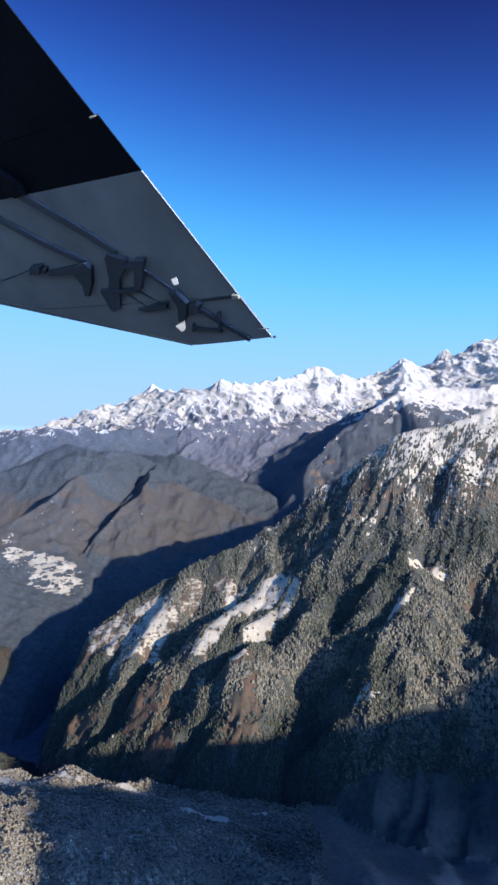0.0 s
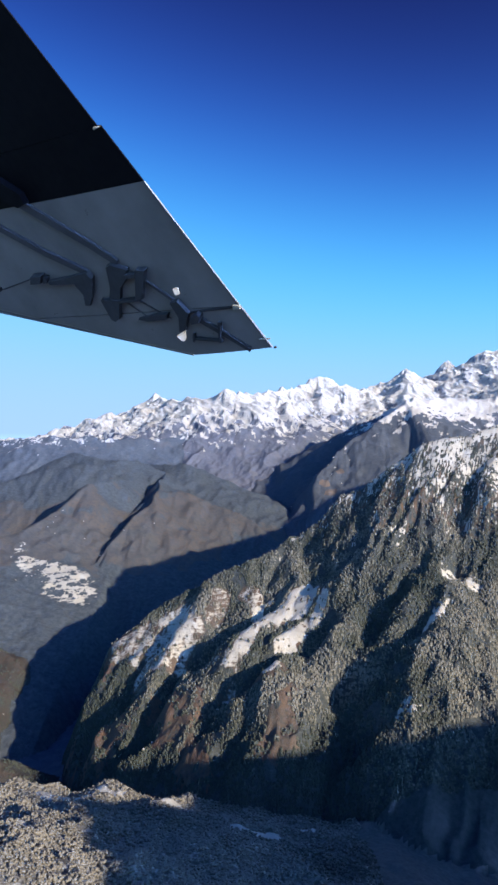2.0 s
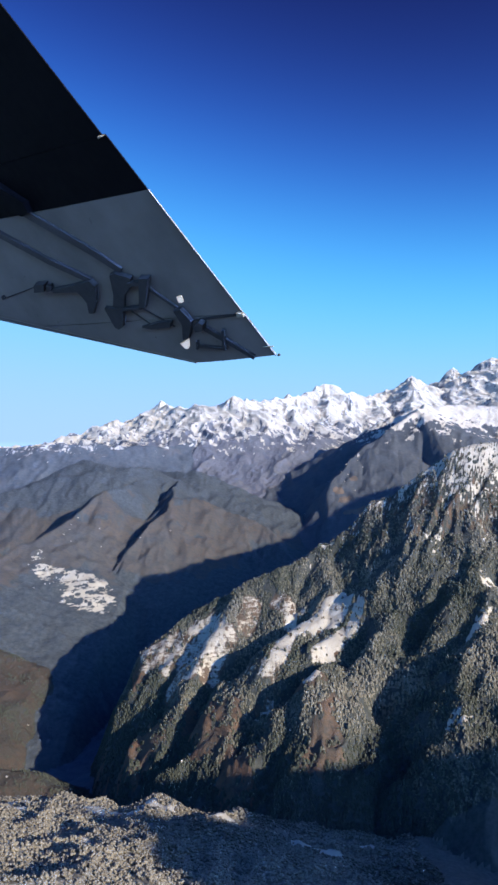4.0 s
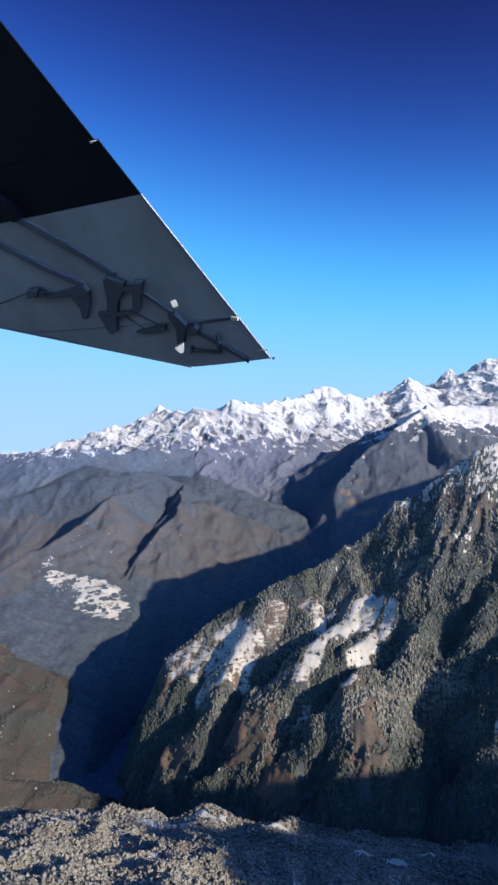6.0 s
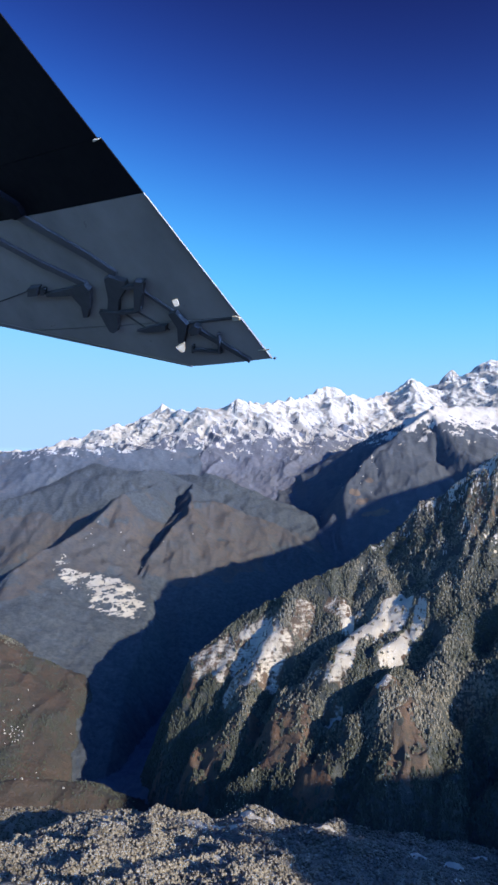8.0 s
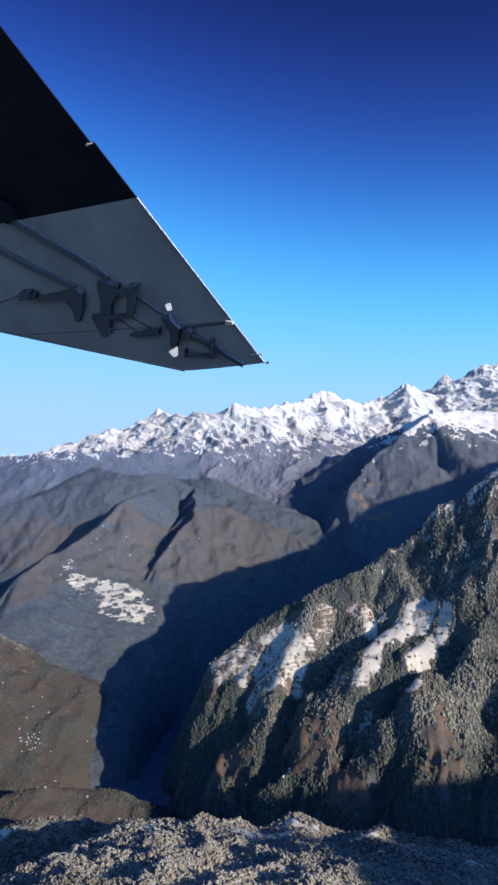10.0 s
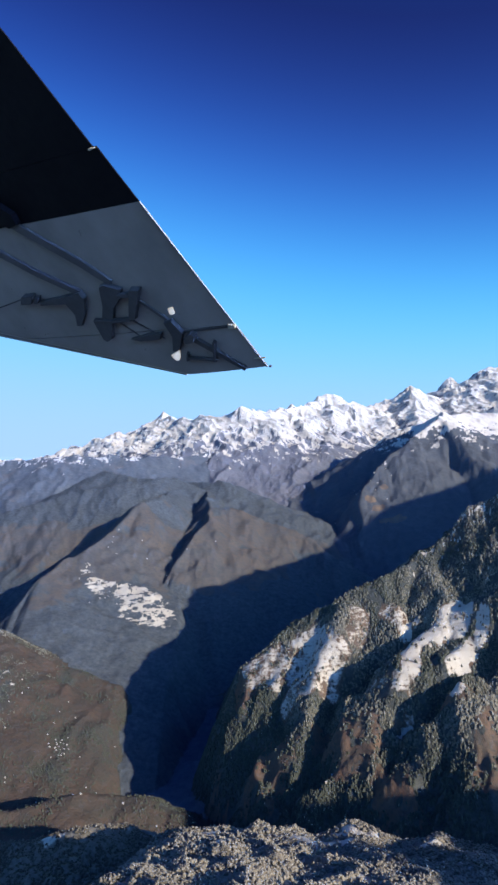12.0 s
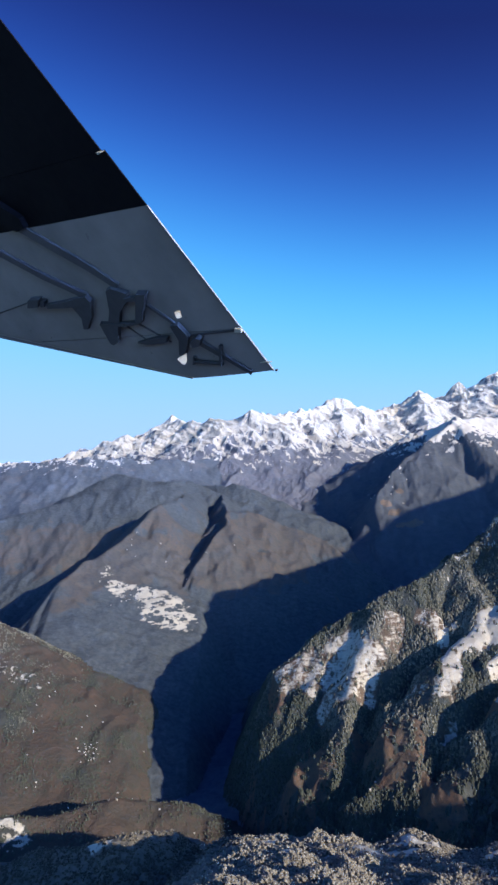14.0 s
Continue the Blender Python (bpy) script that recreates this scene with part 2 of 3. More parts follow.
def relief(x, y):
    """Height of the land, and the mountain to which each place belongs."""
    wx = x + 5 * fbm(x / 60, y / 60, 2, 91) * smooth(100, 700, y)
    wy = y + 5 * fbm(x / 60, y / 60, 2, 95) * smooth(100, 700, y)
    low = smooth(318, 300, y) * smooth(190, 225, y)
    wx = wx + low * (4.5 * fbm(x / 22, y / 22, 2, 101))
    wy = wy + low * (4.5 * fbm(x / 22, y / 22, 2, 105))
    best = 66 + 10 * fbm(x / 140, y / 140, 3, 3) + 0.03 * np.clip(y - 300, 0, 900) + 0.10 * np.clip(x + 60, 0, 200) * smooth(420, 300, y)
    owner = np.full(x.shape, FLOOR)
    for k, (who, line, fall_l, fall_r, flat, spacing, depth, slant) in enumerate(RIDGES):
        low_fall = min(fall_l, fall_r)
        span = 1.6 * (max(p[2] for p in line) - 40) / low_fall
        near = ((wx > min(p[0] for p in line) - span) & (wx < max(p[0] for p in line) + span)
                & (wy > min(p[1] for p in line) - span) & (wy < max(p[1] for p in line) + span))
        if not near.any():
            continue
        ux, uy = wx[near], wy[near]
        h, d = np.full(ux.shape, -1e4), np.zeros(ux.shape)
        for (x0, y0, z0), (x1, y1, z1) in zip(line, line[1:]):
            ex, ey = x1 - x0, y1 - y0
            t = np.clip(((ux - x0) * ex + (uy - y0) * ey) / (ex * ex + ey * ey), 0, 1)
            px, py = ux - x0 - t * ex, uy - y0 - t * ey
            d1 = np.hypot(px, py)
            if who == NEAR and k:        # the spurs have rounded backs
                d1 = np.sqrt(d1 * d1 + 30) - 5.48
            lean = 0.5 + 0.5 * np.clip((ex * py - ey * px) / (math.hypot(ex, ey) * np.maximum(d1, 1e-3)) * 3, -1, 1)
            h1 = z0 + t * (z1 - z0) - (fall_r + (fall_l - fall_r) * lean) * (0.25 * d1 + 0.75 * flat * (1 - np.exp(-d1 / flat)))
            up = h1 > h
            h, d = np.where(up, h1, h), np.where(up, d1, d)
        rise = h + depth > best[near]        # elsewhere another slope stands higher
        if not rise.any():
            continue
        near[near] = rise
        ux, uy, h, d = ux[rise], uy[rise], h[rise], d[rise]
        # gullies run down both flanks, slanting along the line of the whole ridge
        (x0, y0, _), (x1, y1, _) = line[0], line[-1]
        size = math.hypot(x1 - x0, y1 - y0)
        ax, ay = (x1 - x0) / size, (y1 - y0) / size
        v = ax * (uy - y0) - ay * (ux - x0)
        s = ax * (ux - x0) + ay * (uy - y0) - slant * v
        gully = (1 - np.abs(gnoise(s / spacing + 0.5 * gnoise(v / spacing * 0.8, s / spacing * 0.6, k + 40), v / (spacing * 6.0), k))) ** 2
        bold = 1 - 0.55 * smooth(285, 235, h) if who == RANGE else 1 - 0.8 * smooth(25, -15, ux) * smooth(250, 272, uy) if who == NEAR else 1.0
        h = h - bold * depth * (0.35 - gully) * smooth(0, spacing * 1.6, d)
        if who in (RANGE, SHOULDER, HILLS):
            fine = (1 - np.abs(gnoise(3.3 * s / spacing + 0.8 * gnoise(v / spacing * 1.5, s / spacing, k + 70), v / (spacing * 2.5), k + 80))) ** 2
            h = h - (0.10 + 0.14 * smooth(235, 290, h)) * depth * (0.4 - fine) * smooth(0, spacing * 0.5, d)
        if who == NEAR:        # the west end breaks off into the gorge
            h = h - 1.3 * np.clip(-85 + 0.09 * (318 - uy) - ux, 0, 60) * (uy < 420)
        if who == FORE and line[0][0] > -120:        # the foreground hill drops off to the west
            h = h - 0.9 * np.clip(-107 - ux, 0, 70) - 0.7 * np.clip(uy - 193, 0, 80)
        if who == BROWN:        # the farmed hillside ends at the gorge
            h = h - 0.58 * np.clip(ux + 152, 0, 60) * smooth(296, 312, uy)
        if who == SPUR and line[0][0] == -240:        # below the village terrace the slope falls into the gorge
            h = h - 1.0 * np.clip(ux + 127, 0, 60) * smooth(520, 490, uy)
        owner[near] = np.where(h > best[near], who, owner[near])
        best[near] = np.maximum(best[near], h)
    far = smooth(500, 1500, y)
    q, p = 0.86 * x - 0.51 * y, 0.51 * x + 0.86 * y
    q = q + 3.0 * fbm(x / 30, y / 30, 2, 57)
    ribs = 3.2 * (ridged(q / 25, p / 110, 2, 50) - 0.6) + 2.6 * (ridged(q / 9, p / 38, 3, 54) - 0.5)
    calm = 0.0 * x
    here = (x > -100) & (x < 50) & (y > 230) & (y < 330)
    for x0, y0, x1, y1, r, _ in SNOWBANKS:
        calm[here] = np.maximum(calm[here], bank(x[here], y[here], x0, y0, x1, y1, 1.7 * r))
    best = best + np.where(owner == NEAR, ribs * (1 - 0.85 * calm) * (1 - 0.6 * smooth(172, 205, best)) * (1 - 0.4 * smooth(25, -15, x) * smooth(245, 265, y)), 0)
    cut = 0.0 * x
    for x0, y0, x1, y1, r, deep in GULLIES:
        ex, ey = x1 - x0, y1 - y0
        t = np.clip(((wx[here] - x0) * ex + (wy[here] - y0) * ey) / (ex * ex + ey * ey), 0, 1)
        cut[here] = np.maximum(cut[here], deep * smooth(1.5, 0.0, np.hypot(wx[here] - x0 - t * ex, wy[here] - y0 - t * ey) / r))
    best = best - np.where(owner == NEAR, cut, 0)
    mid = smooth(430, 560, y) * smooth(1300, 900, y)
    best = best + mid * (2.0 * fbm(x / 60, y / 60, 3, 23) + 1.8 * (ridged(x / 26, y / 40, 4, 27) - 0.5) + 1.6 * (ridged((x - 0.4 * y) / 13, (y + 0.4 * x) / 34, 3, 29) - 0.5))
    best = best + (1.1 + 1.6 * far + 0.8 * (owner == FORE)) * fbm(x / (16 + 34 * far), y / (16 + 34 * far), 4, 20, 0.5)
    best = best + far * (15 * (ridged(x / 130, y / 150, 4, 30, 0.5) - 0.5) + 15 * (ridged((x + 0.5 * y) / 60, (y - 0.3 * x) / 110, 5, 36, 0.5) - 0.5)) * smooth(215, 300, best)
    best = best - 7 * (owner == RANGE) * smooth(1050, 1250, y)
    return best, owner


def spot(x, y, cx, cy, rx, ry, turn=0.0):
    """1 inside an oval, falling to 0 round it."""
    c, s = math.cos(radians(turn)), math.sin(radians(turn))
    u, v = ((x - cx) * c + (y - cy) * s) / rx, (-(x - cx) * s + (y - cy) * c) / ry
    return smooth(1.25, 0.75, np.hypot(u, v))


def cover(x, y, z, who):
    """How much snow, open dry grass and forest lies at each place."""
    n4, n5 = fbm(x / 2.2, y / 2.2, 2, 77), fbm(x / 0.9, y / 0.9, 2, 79)
    n1, n2, n3 = fbm(x / 22, y / 22, 4, 60, 0.6), fbm(x / 5, y / 5, 3, 66, 0.6), fbm(x / 120, y / 120, 3, 71)
    far = smooth(600, 1000, y)
    line = np.where(who == RANGE, 270 - 14 * smooth(200, 500, x), np.where(who == SHOULDER, 252, np.where(who == HILLS, 262, np.where(who == NEAR, 193, 262))))
    snow = smooth(-1, 1, (z - line) / np.where(who == RANGE, 30, 22) + np.where(who == RANGE, 1.2, 0.9) * n1 + 0.7 * n2 + np.where(who == NEAR, 0.7 * n4 + 1.7 * n5, 0) + np.where(who == RANGE, 1.3 * fbm((x + 0.4 * y) / 9, (y - 0.4 * x) / 40, 3, 87, 0.6), 0))
    bands = gnoise(z * 0.45 + 1.5 * n1, x / 25, 81)
    bands = np.where(who == SPUR, 0.7 * bands + 0.8 * gnoise(z * 1.0 + 1.2 * n1, x / 9, 83), bands)
    snow = np.where(who == FORE, 0.40 * smooth(-0.2, 0.7, n1 + 0.7 * n2 + 0.4 * n4 + (z - 113) / 6), snow)
    banked = 0.0 * x
    here = (x > -100) & (x < 50) & (y > 230) & (y < 330)
    px, py, pn = x[here] + 1.3 * n2[here], y[here] + 2.0 * n2[here], n4[here]
    holes = smooth(-1.05, -0.6, pn + 0.6 * n2[here] + 0.5 * bands[here])
    for x0, y0, x1, y1, r, much in SNOWBANKS:
        banked[here] = np.maximum(banked[here], bank(px, py, x0, y0, x1, y1, 1.25 * r))
        full = much - 0.45 * (1 - much) + 0.5 * n2[here] * (1.1 - much)
        snow[here] = np.maximum(snow[here], bank(px + pn, py + 1.2 * pn, x0, y0, x1, y1, 1.15 * r) * full * holes)
    for cx, cy, rx, ry, turn, much in SNOWFIELDS:
        snow = np.maximum(snow, min(much, 1.0) * spot(x + 2 * n2 + 2 * n1, y + 2 * n1, cx, cy, rx, ry, turn) * smooth(-0.45, 0.25, np.where(who == SPUR, 0.25, 1) * (0.5 * n2 + 0.7 * n4) + 0.4 * n1 + np.where(who == SPUR, 1.7, 1.1) * bands + 0.75 * (much - 0.5)))
    bare = 0.0 * x
    for cx, cy, rx, ry, turn in MEADOWS:
        bare = np.maximum(bare, spot(x + 6 * n1 + 3 * n2, y + 6 * n2 + 3 * n4, cx, cy, rx, ry, turn) * smooth(-0.9, -0.2, n2 + n4 + 0.2))
    bare = np.maximum(bare, np.where(who == BROWN, 0.8 + 0.5 * n1, 0))
    bare = np.maximum(bare, np.where((who == SPUR) | (who == HILLS), smooth(-0.1, 0.7, n3 + 0.5 * n1 + np.where(who == SPUR, 1.1 * smooth(705, 640, y) * smooth(118, 150, z) - 0.45, 0)), 0))
    bare = np.maximum(bare, np.where(who == RANGE, 0.75 + 0.4 * n1, 0))
    for cx, cy, rx, ry, turn in FIELDS:
        bare = np.maximum(bare, spot(x + 2 * n2, y + 2 * n2, cx, cy, rx, ry, turn))
    bare = np.maximum(bare, np.where(who == SHOULDER, smooth(235, 275, z + 25 * n1), 0))
    bare = np.maximum(bare, np.where(who == NEAR, 0.8 * smooth(152, 180, z + 8 * n1) * smooth(-0.7, 0.2, n4 + n2), 0))
    bare = np.clip(bare, 0, 1) * (1 - snow)
    return np.clip(snow, 0, 1), np.maximum(bare, np.where(who == NEAR, 0.8 * banked, 0))


# places of open snow (x, y, half lengths, turn, how full) and of dry brown grass
SNOWFIELDS = [
    (61, 272, 4, 3, 0, 1.0), (68, 266, 5, 4, 30, 1.0), (53, 254, 4, 3, 0, 0.9), (49, 250, 4, 2.5, 0, 1.0), (32, 216, 4, 5, 0, 0.8), (5, 335, 4, 3, 0, 1.0),
    (-174, 490, 22, 12, -8, 0.78), (-154, 488, 20, 17, 0, 0.8), (-146, 468, 19, 17, 0, 0.86), (-194, 506, 5, 14, 0, 0.6),
    (-214, 367, 22, 6, -20, 0.5), (94, 812, 5, 3, 0, 1.0),
    (-93, 174, 6, 3, 0, 1.6), (-95, 182, 6, 3, 0, 1.4), (-98, 176, 6, 3, 0, 1.1), (-84, 168, 4, 1.5, 0, 1.0), (-76, 172, 4, 2, 0, 1.0), (-90, 160, 3, 1.5, 0, 0.9), (-181, 251, 10, 6, 0, 0.8), (-43, 178, 6, 4, 0, 1.4), (-16, 166, 8, 3, 10, 1.4), (-5, 178, 4, 2, 0, 1.2), (-66, 179, 7, 5, 0, 1.3), (-58, 187, 6, 3, -35, 1.2), (-84, 150, 4, 2, 0, 0.9), (-70, 160, 4, 1.5, 20, 0.9), (-66, 140, 5, 2, 0, 0.8), (-138, 213, 6, 1.5, 0, 0.8),
]
MEADOWS = [(-75, 268, 9, 12, 0), (-56, 268, 6, 8, 0), (-49, 253, 10, 12, 0), (-41, 234, 7, 12, 0), (-9, 229, 7, 11, 0), (-84, 306, 9, 5, 0), (-100, 280, 7, 14, 0), (-14, 249, 4, 5, 0), (82, 253, 5, 8, 0)]
FIELDS = [(62, 745, 7, 7, 0), (66, 728, 8, 6, 20), (74, 700, 14, 6, 0), (82, 768, 5, 5, 0)]


# ---------- materials ----------
def nodes(name, roughness=0.9):
    m = bpy.data.materials.new(name)
    m.use_nodes = True
    b = m.node_tree.nodes["Principled BSDF"]
    b.inputs["Roughness"].default_value = roughness
    b.inputs["Specular IOR Level"].default_value = 0.2
    return m, m.node_tree.nodes, m.node_tree.links, b


def mix(n, l, fac, a, b, blend='MIX'):
    m = n.new("ShaderNodeMix")
    m.data_type, m.blend_type = 'RGBA', blend
    for socket, value in ((m.inputs[0], fac), (m.inputs[6], a), (m.inputs[7], b)):
        if hasattr(value, "is_output"):
            l.new(value, socket)
        elif isinstance(value, tuple):
            socket.default_value = (*value, 1)
        else:
            socket.default_value = value
    return m.outputs[2]


def grain(n, l, scale, detail=6, rough=0.6, at=None):
    t = n.new("ShaderNodeTexNoise")
    t.inputs["Scale"].default_value, t.inputs["Detail"].default_value, t.inputs["Roughness"].default_value = scale, detail, rough
    l.new((at or n.new("ShaderNodeTexCoord").outputs["Object"]), t.inputs["Vector"])
    return t.outputs["Fac"]


def remap(n, l, value, a, b, lo=0.0, hi=1.0):
    r = n.new("ShaderNodeMapRange")
    for i, v in enumerate((a, b, lo, hi)):
        r.inputs[i + 1].default_value = v
    l.new(value, r.inputs[0])
    return r.outputs[0]


def calc(n, l, kind, a, b):
    m = n.new("ShaderNodeMath")
    m.operation = kind
    for s, v in zip(m.inputs, (a, b)):
        if hasattr(v, "is_output"):
            l.new(v, s)
        else:
            s.default_value = v
    return m.outputs[0]


def land(name, wood_a, wood_b, open_a, open_b, snow_a, size, bump=0.6, steep=0.35, terraces=0.0):
    """Land with forest, open ground and snow, laid out by the mesh's own cover."""
    m, n, l, b = nodes(name, 0.95)
    attr = {}
    for key in ("snow", "open"):
        a = n.new("ShaderNodeAttribute")
        a.attribute_name = key
        attr[key] = a.outputs["Fac"]
    fine, mid, wide = grain(n, l, 1.0 / size, 5, 0.7), grain(n, l, 0.22 / size, 6, 0.6), grain(n, l, 0.03 / size, 4)
    wood = mix(n, l, remap(n, l, fine, 0.35, 0.65), wood_a, wood_b)
    ground = mix(n, l, remap(n, l, mid, 0.35, 0.65), open_a, open_b)
    ground = mix(n, l, remap(n, l, wide, 0.4, 0.6, 0, 0.35), ground, wood_b)
    ground = mix(n, l, remap(n, l, fine, 0.46, 0.66, 0, 0.6), ground, wood_a)
    edge = calc(n, l, 'ADD', attr["open"], remap(n, l, mid, 0.2, 0.8, -0.35, 0.35))
    colour = mix(n, l, remap(n, l, edge, 0.35, 0.65), wood, ground)
    white = mix(n, l, remap(n, l, mid, 0.3, 0.7), snow_a, tuple(c * 0.86 for c in snow_a))
    edge = calc(n, l, 'ADD', attr["snow"], remap(n, l, fine, 0.2, 0.8, -0.4, 0.4))
    if terraces:        # field edges along the slope break the snow into strips
        flat = n.new("ShaderNodeMapping")
        flat.inputs["Scale"].default_value = (0.16 / size, 0.16 / size, 1.9 / size)
        l.new(n.new("ShaderNodeTexCoord").outputs["Object"], flat.inputs[0])
        strip = grain(n, l, 1.0, 3, 0.6, flat.outputs[0])
        edge = calc(n, l, 'ADD', edge, remap(n, l, strip, 0.46, 0.62, 0.0, -terraces))
    geo = n.new("ShaderNodeNewGeometry")
    up = n.new("ShaderNodeSeparateXYZ")
    l.new(geo.outputs["Normal"], up.inputs[0])
    edge = calc(n, l, 'ADD', edge, remap(n, l, up.outputs[2], steep, steep + 0.22, -0.75, 0.0))
    white_fac = remap(n, l, edge, 0.36, 0.66)
    colour = mix(n, l, white_fac, colour, white)
    l.new(colour, b.inputs["Base Color"])
    l.new(remap(n, l, white_fac, 0, 1, 0.95, 0.6), b.inputs["Roughness"])
    bp = n.new("ShaderNodeBump")
    bp.inputs["Strength"].default_value, bp.inputs["Distance"].default_value = bump, size * 0.5
    l.new(calc(n, l, 'ADD', fine, mid), bp.inputs["Height"])
    l.new(bp.outputs[0], b.inputs["Normal"])
    return m


SNOW = (0.82, 0.83, 0.86)
near_land = land("wooded_slope", (0.058, 0.068, 0.068), (0.105, 0.112, 0.107), (0.20, 0.118, 0.078), (0.13, 0.102, 0.078), (0.66, 0.61, 0.52), 1.6, terraces=0.13)
# valley haze is put into the blue of these wood tones
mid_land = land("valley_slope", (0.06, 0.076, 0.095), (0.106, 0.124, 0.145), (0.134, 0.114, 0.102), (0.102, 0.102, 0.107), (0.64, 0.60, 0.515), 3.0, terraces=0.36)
scrub_land = land("rimed_scrub_slope", (0.15, 0.142, 0.126), (0.23, 0.215, 0.19), (0.26, 0.22, 0.18), (0.22, 0.20, 0.17), (0.68, 0.64, 0.56), 1.2)
farm_land = land("farmed_slope", (0.055, 0.062, 0.062), (0.08, 0.085, 0.08), (0.112, 0.08, 0.064), (0.075, 0.066, 0.058), (0.68, 0.64, 0.55), 2.5, 0.9)
# the next two slopes carry distance haze in their pale bluish base colours
hazed_hill_land = land("hazed_foothill_slope", (0.085, 0.112, 0.15), (0.135, 0.157, 0.195), (0.152, 0.154, 0.172), (0.125, 0.14, 0.17), (0.74, 0.74, 0.74), 5.0, 0.4)
hazed_far_land = land("hazed_high_slope", (0.135, 0.155, 0.20), (0.17, 0.185, 0.225), (0.20, 0.20, 0.24), (0.152, 0.168, 0.212), (0.67, 0.63, 0.56), 7.0, 0.35, 0.46)

# wood tones keep the haze blue; the open ground is plain brown
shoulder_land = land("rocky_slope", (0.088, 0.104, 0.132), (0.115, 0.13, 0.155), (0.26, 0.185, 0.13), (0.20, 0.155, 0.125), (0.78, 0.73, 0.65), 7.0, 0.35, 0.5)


def tree_material(name="conifer_needles", frost=0.0, rime=(0.46, 0.42, 0.35), dark=(0.052, 0.063, 0.052), light=(0.088, 0.10, 0.082)):
    m, n, l, b = nodes(name, 0.9)
    g = n.new("ShaderNodeNewGeometry")
    sep = n.new("ShaderNodeSeparateXYZ")
    l.new(g.outputs["Normal"], sep.inputs[0])
    green = mix(n, l, g.outputs["Random Per Island"], dark, light)
    wide = grain(n, l, 0.035, 4)
    dust = calc(n, l, 'ADD', remap(n, l, sep.outputs[2], 0.0, 0.9, 0.05, 0.42), remap(n, l, g.outputs["Random Per Island"], 0, 1, -0.14, 0.14))
    place = n.new("ShaderNodeSeparateXYZ")
    l.new(g.outputs["Position"], place.inputs[0])
    dust = calc(n, l, 'ADD', dust, remap(n, l, place.outputs[2], 88, 114, -0.75, 0.0))
    dust = calc(n, l, 'ADD', dust, remap(n, l, wide, 0.35, 0.65, -0.35, 0.35))
    l.new(mix(n, l, remap(n, l, calc(n, l, 'ADD', dust, frost), 0.0, 0.6, 0.02, 0.50), green, rime), b.inputs["Base Color"])
    return m


needles = tree_material()
rimed_twigs = tree_material("rimed_twigs", 0.22, (0.54, 0.50, 0.42), (0.075, 0.07, 0.058), (0.14, 0.128, 0.108))


def paint(name, a, b_, rough, scale=1.5, metal=0.0, spec=0.4):
    m, n, l, b = nodes(name, rough)
    f = grain(n, l, scale, 5, 0.6)
    l.new(mix(n, l, remap(n, l, f, 0.3, 0.7), a, b_), b.inputs["Base Color"])
    l.new(remap(n, l, grain(n, l, scale * 6, 4), 0.3, 0.7, rough * 0.8, min(1, rough * 1.2)), b.inputs["Roughness"])
    b.inputs["Metallic"].default_value, b.inputs["Specular IOR Level"].default_value = metal, spec
    return m


wing_grey = paint("wing_paint_grey", (0.29, 0.262, 0.24), (0.17, 0.157, 0.146), 0.34, 0.9)
wing_navy = paint("wing_deep_navy", (0.004, 0.004, 0.006), (0.007, 0.007, 0.009), 0.6, spec=0.06)
wing_dark = paint("dark_metal", (0.040, 0.039, 0.042), (0.062, 0.06, 0.063), 0.6)
# white for tabs and wick; on the bracket ends it stands in for sunlight
wing_white = paint("white_paint_and_sunlit_ends", (0.46, 0.42, 0.32), (0.38, 0.34, 0.26), 0.6)
# grey that stands in for light along the wing's edges
wing_edge = paint("lit_edge_rim", (0.24, 0.24, 0.25), (0.17, 0.17, 0.18), 0.45, 3.0, 0.2)
wing_tube = paint("grey_tube", (0.08, 0.076, 0.08), (0.055, 0.052, 0.056), 0.5)
house_wall = paint("whitewashed_wall", (0.7, 0.68, 0.62), (0.55, 0.52, 0.47), 0.9, 2.0)
house_roof = paint("tin_roof", (0.55, 0.56, 0.6), (0.38, 0.38, 0.4), 0.5, 2.0)


# ---------- the land ----------
def mesh_from(name, verts, faces, layers=None, shade=True):
    """A mesh from arrays of vertices and of quads or triangles."""
    me = bpy.data.meshes.new(name)
    k = faces.shape[1]
    me.vertices.add(len(verts))
    me.vertices.foreach_set("co", np.ascontiguousarray(verts, np.float32).ravel())
    me.loops.add(faces.size)
    me.loops.foreach_set("vertex_index", np.ascontiguousarray(faces, np.int32).ravel())
    me.polygons.add(len(faces))
    me.polygons.foreach_set("loop_start", np.arange(0, faces.size, k, dtype=np.int32))
    me.update(calc_edges=True)
    me.polygons.foreach_set("use_smooth", np.full(len(faces), shade))
    for key, values in (layers or {}).items():
        me.attributes.new(key, 'FLOAT', 'POINT').data.foreach_set("value", np.ascontiguousarray(values, np.float32))
    me.validate()
    return me


def cells(rows, cols):
    i = np.arange(rows * cols).reshape(rows, cols)
    return np.stack([i[:-1, :-1], i[:-1, 1:], i[1:, 1:], i[1:, :-1]], -1).reshape(-1, 4)


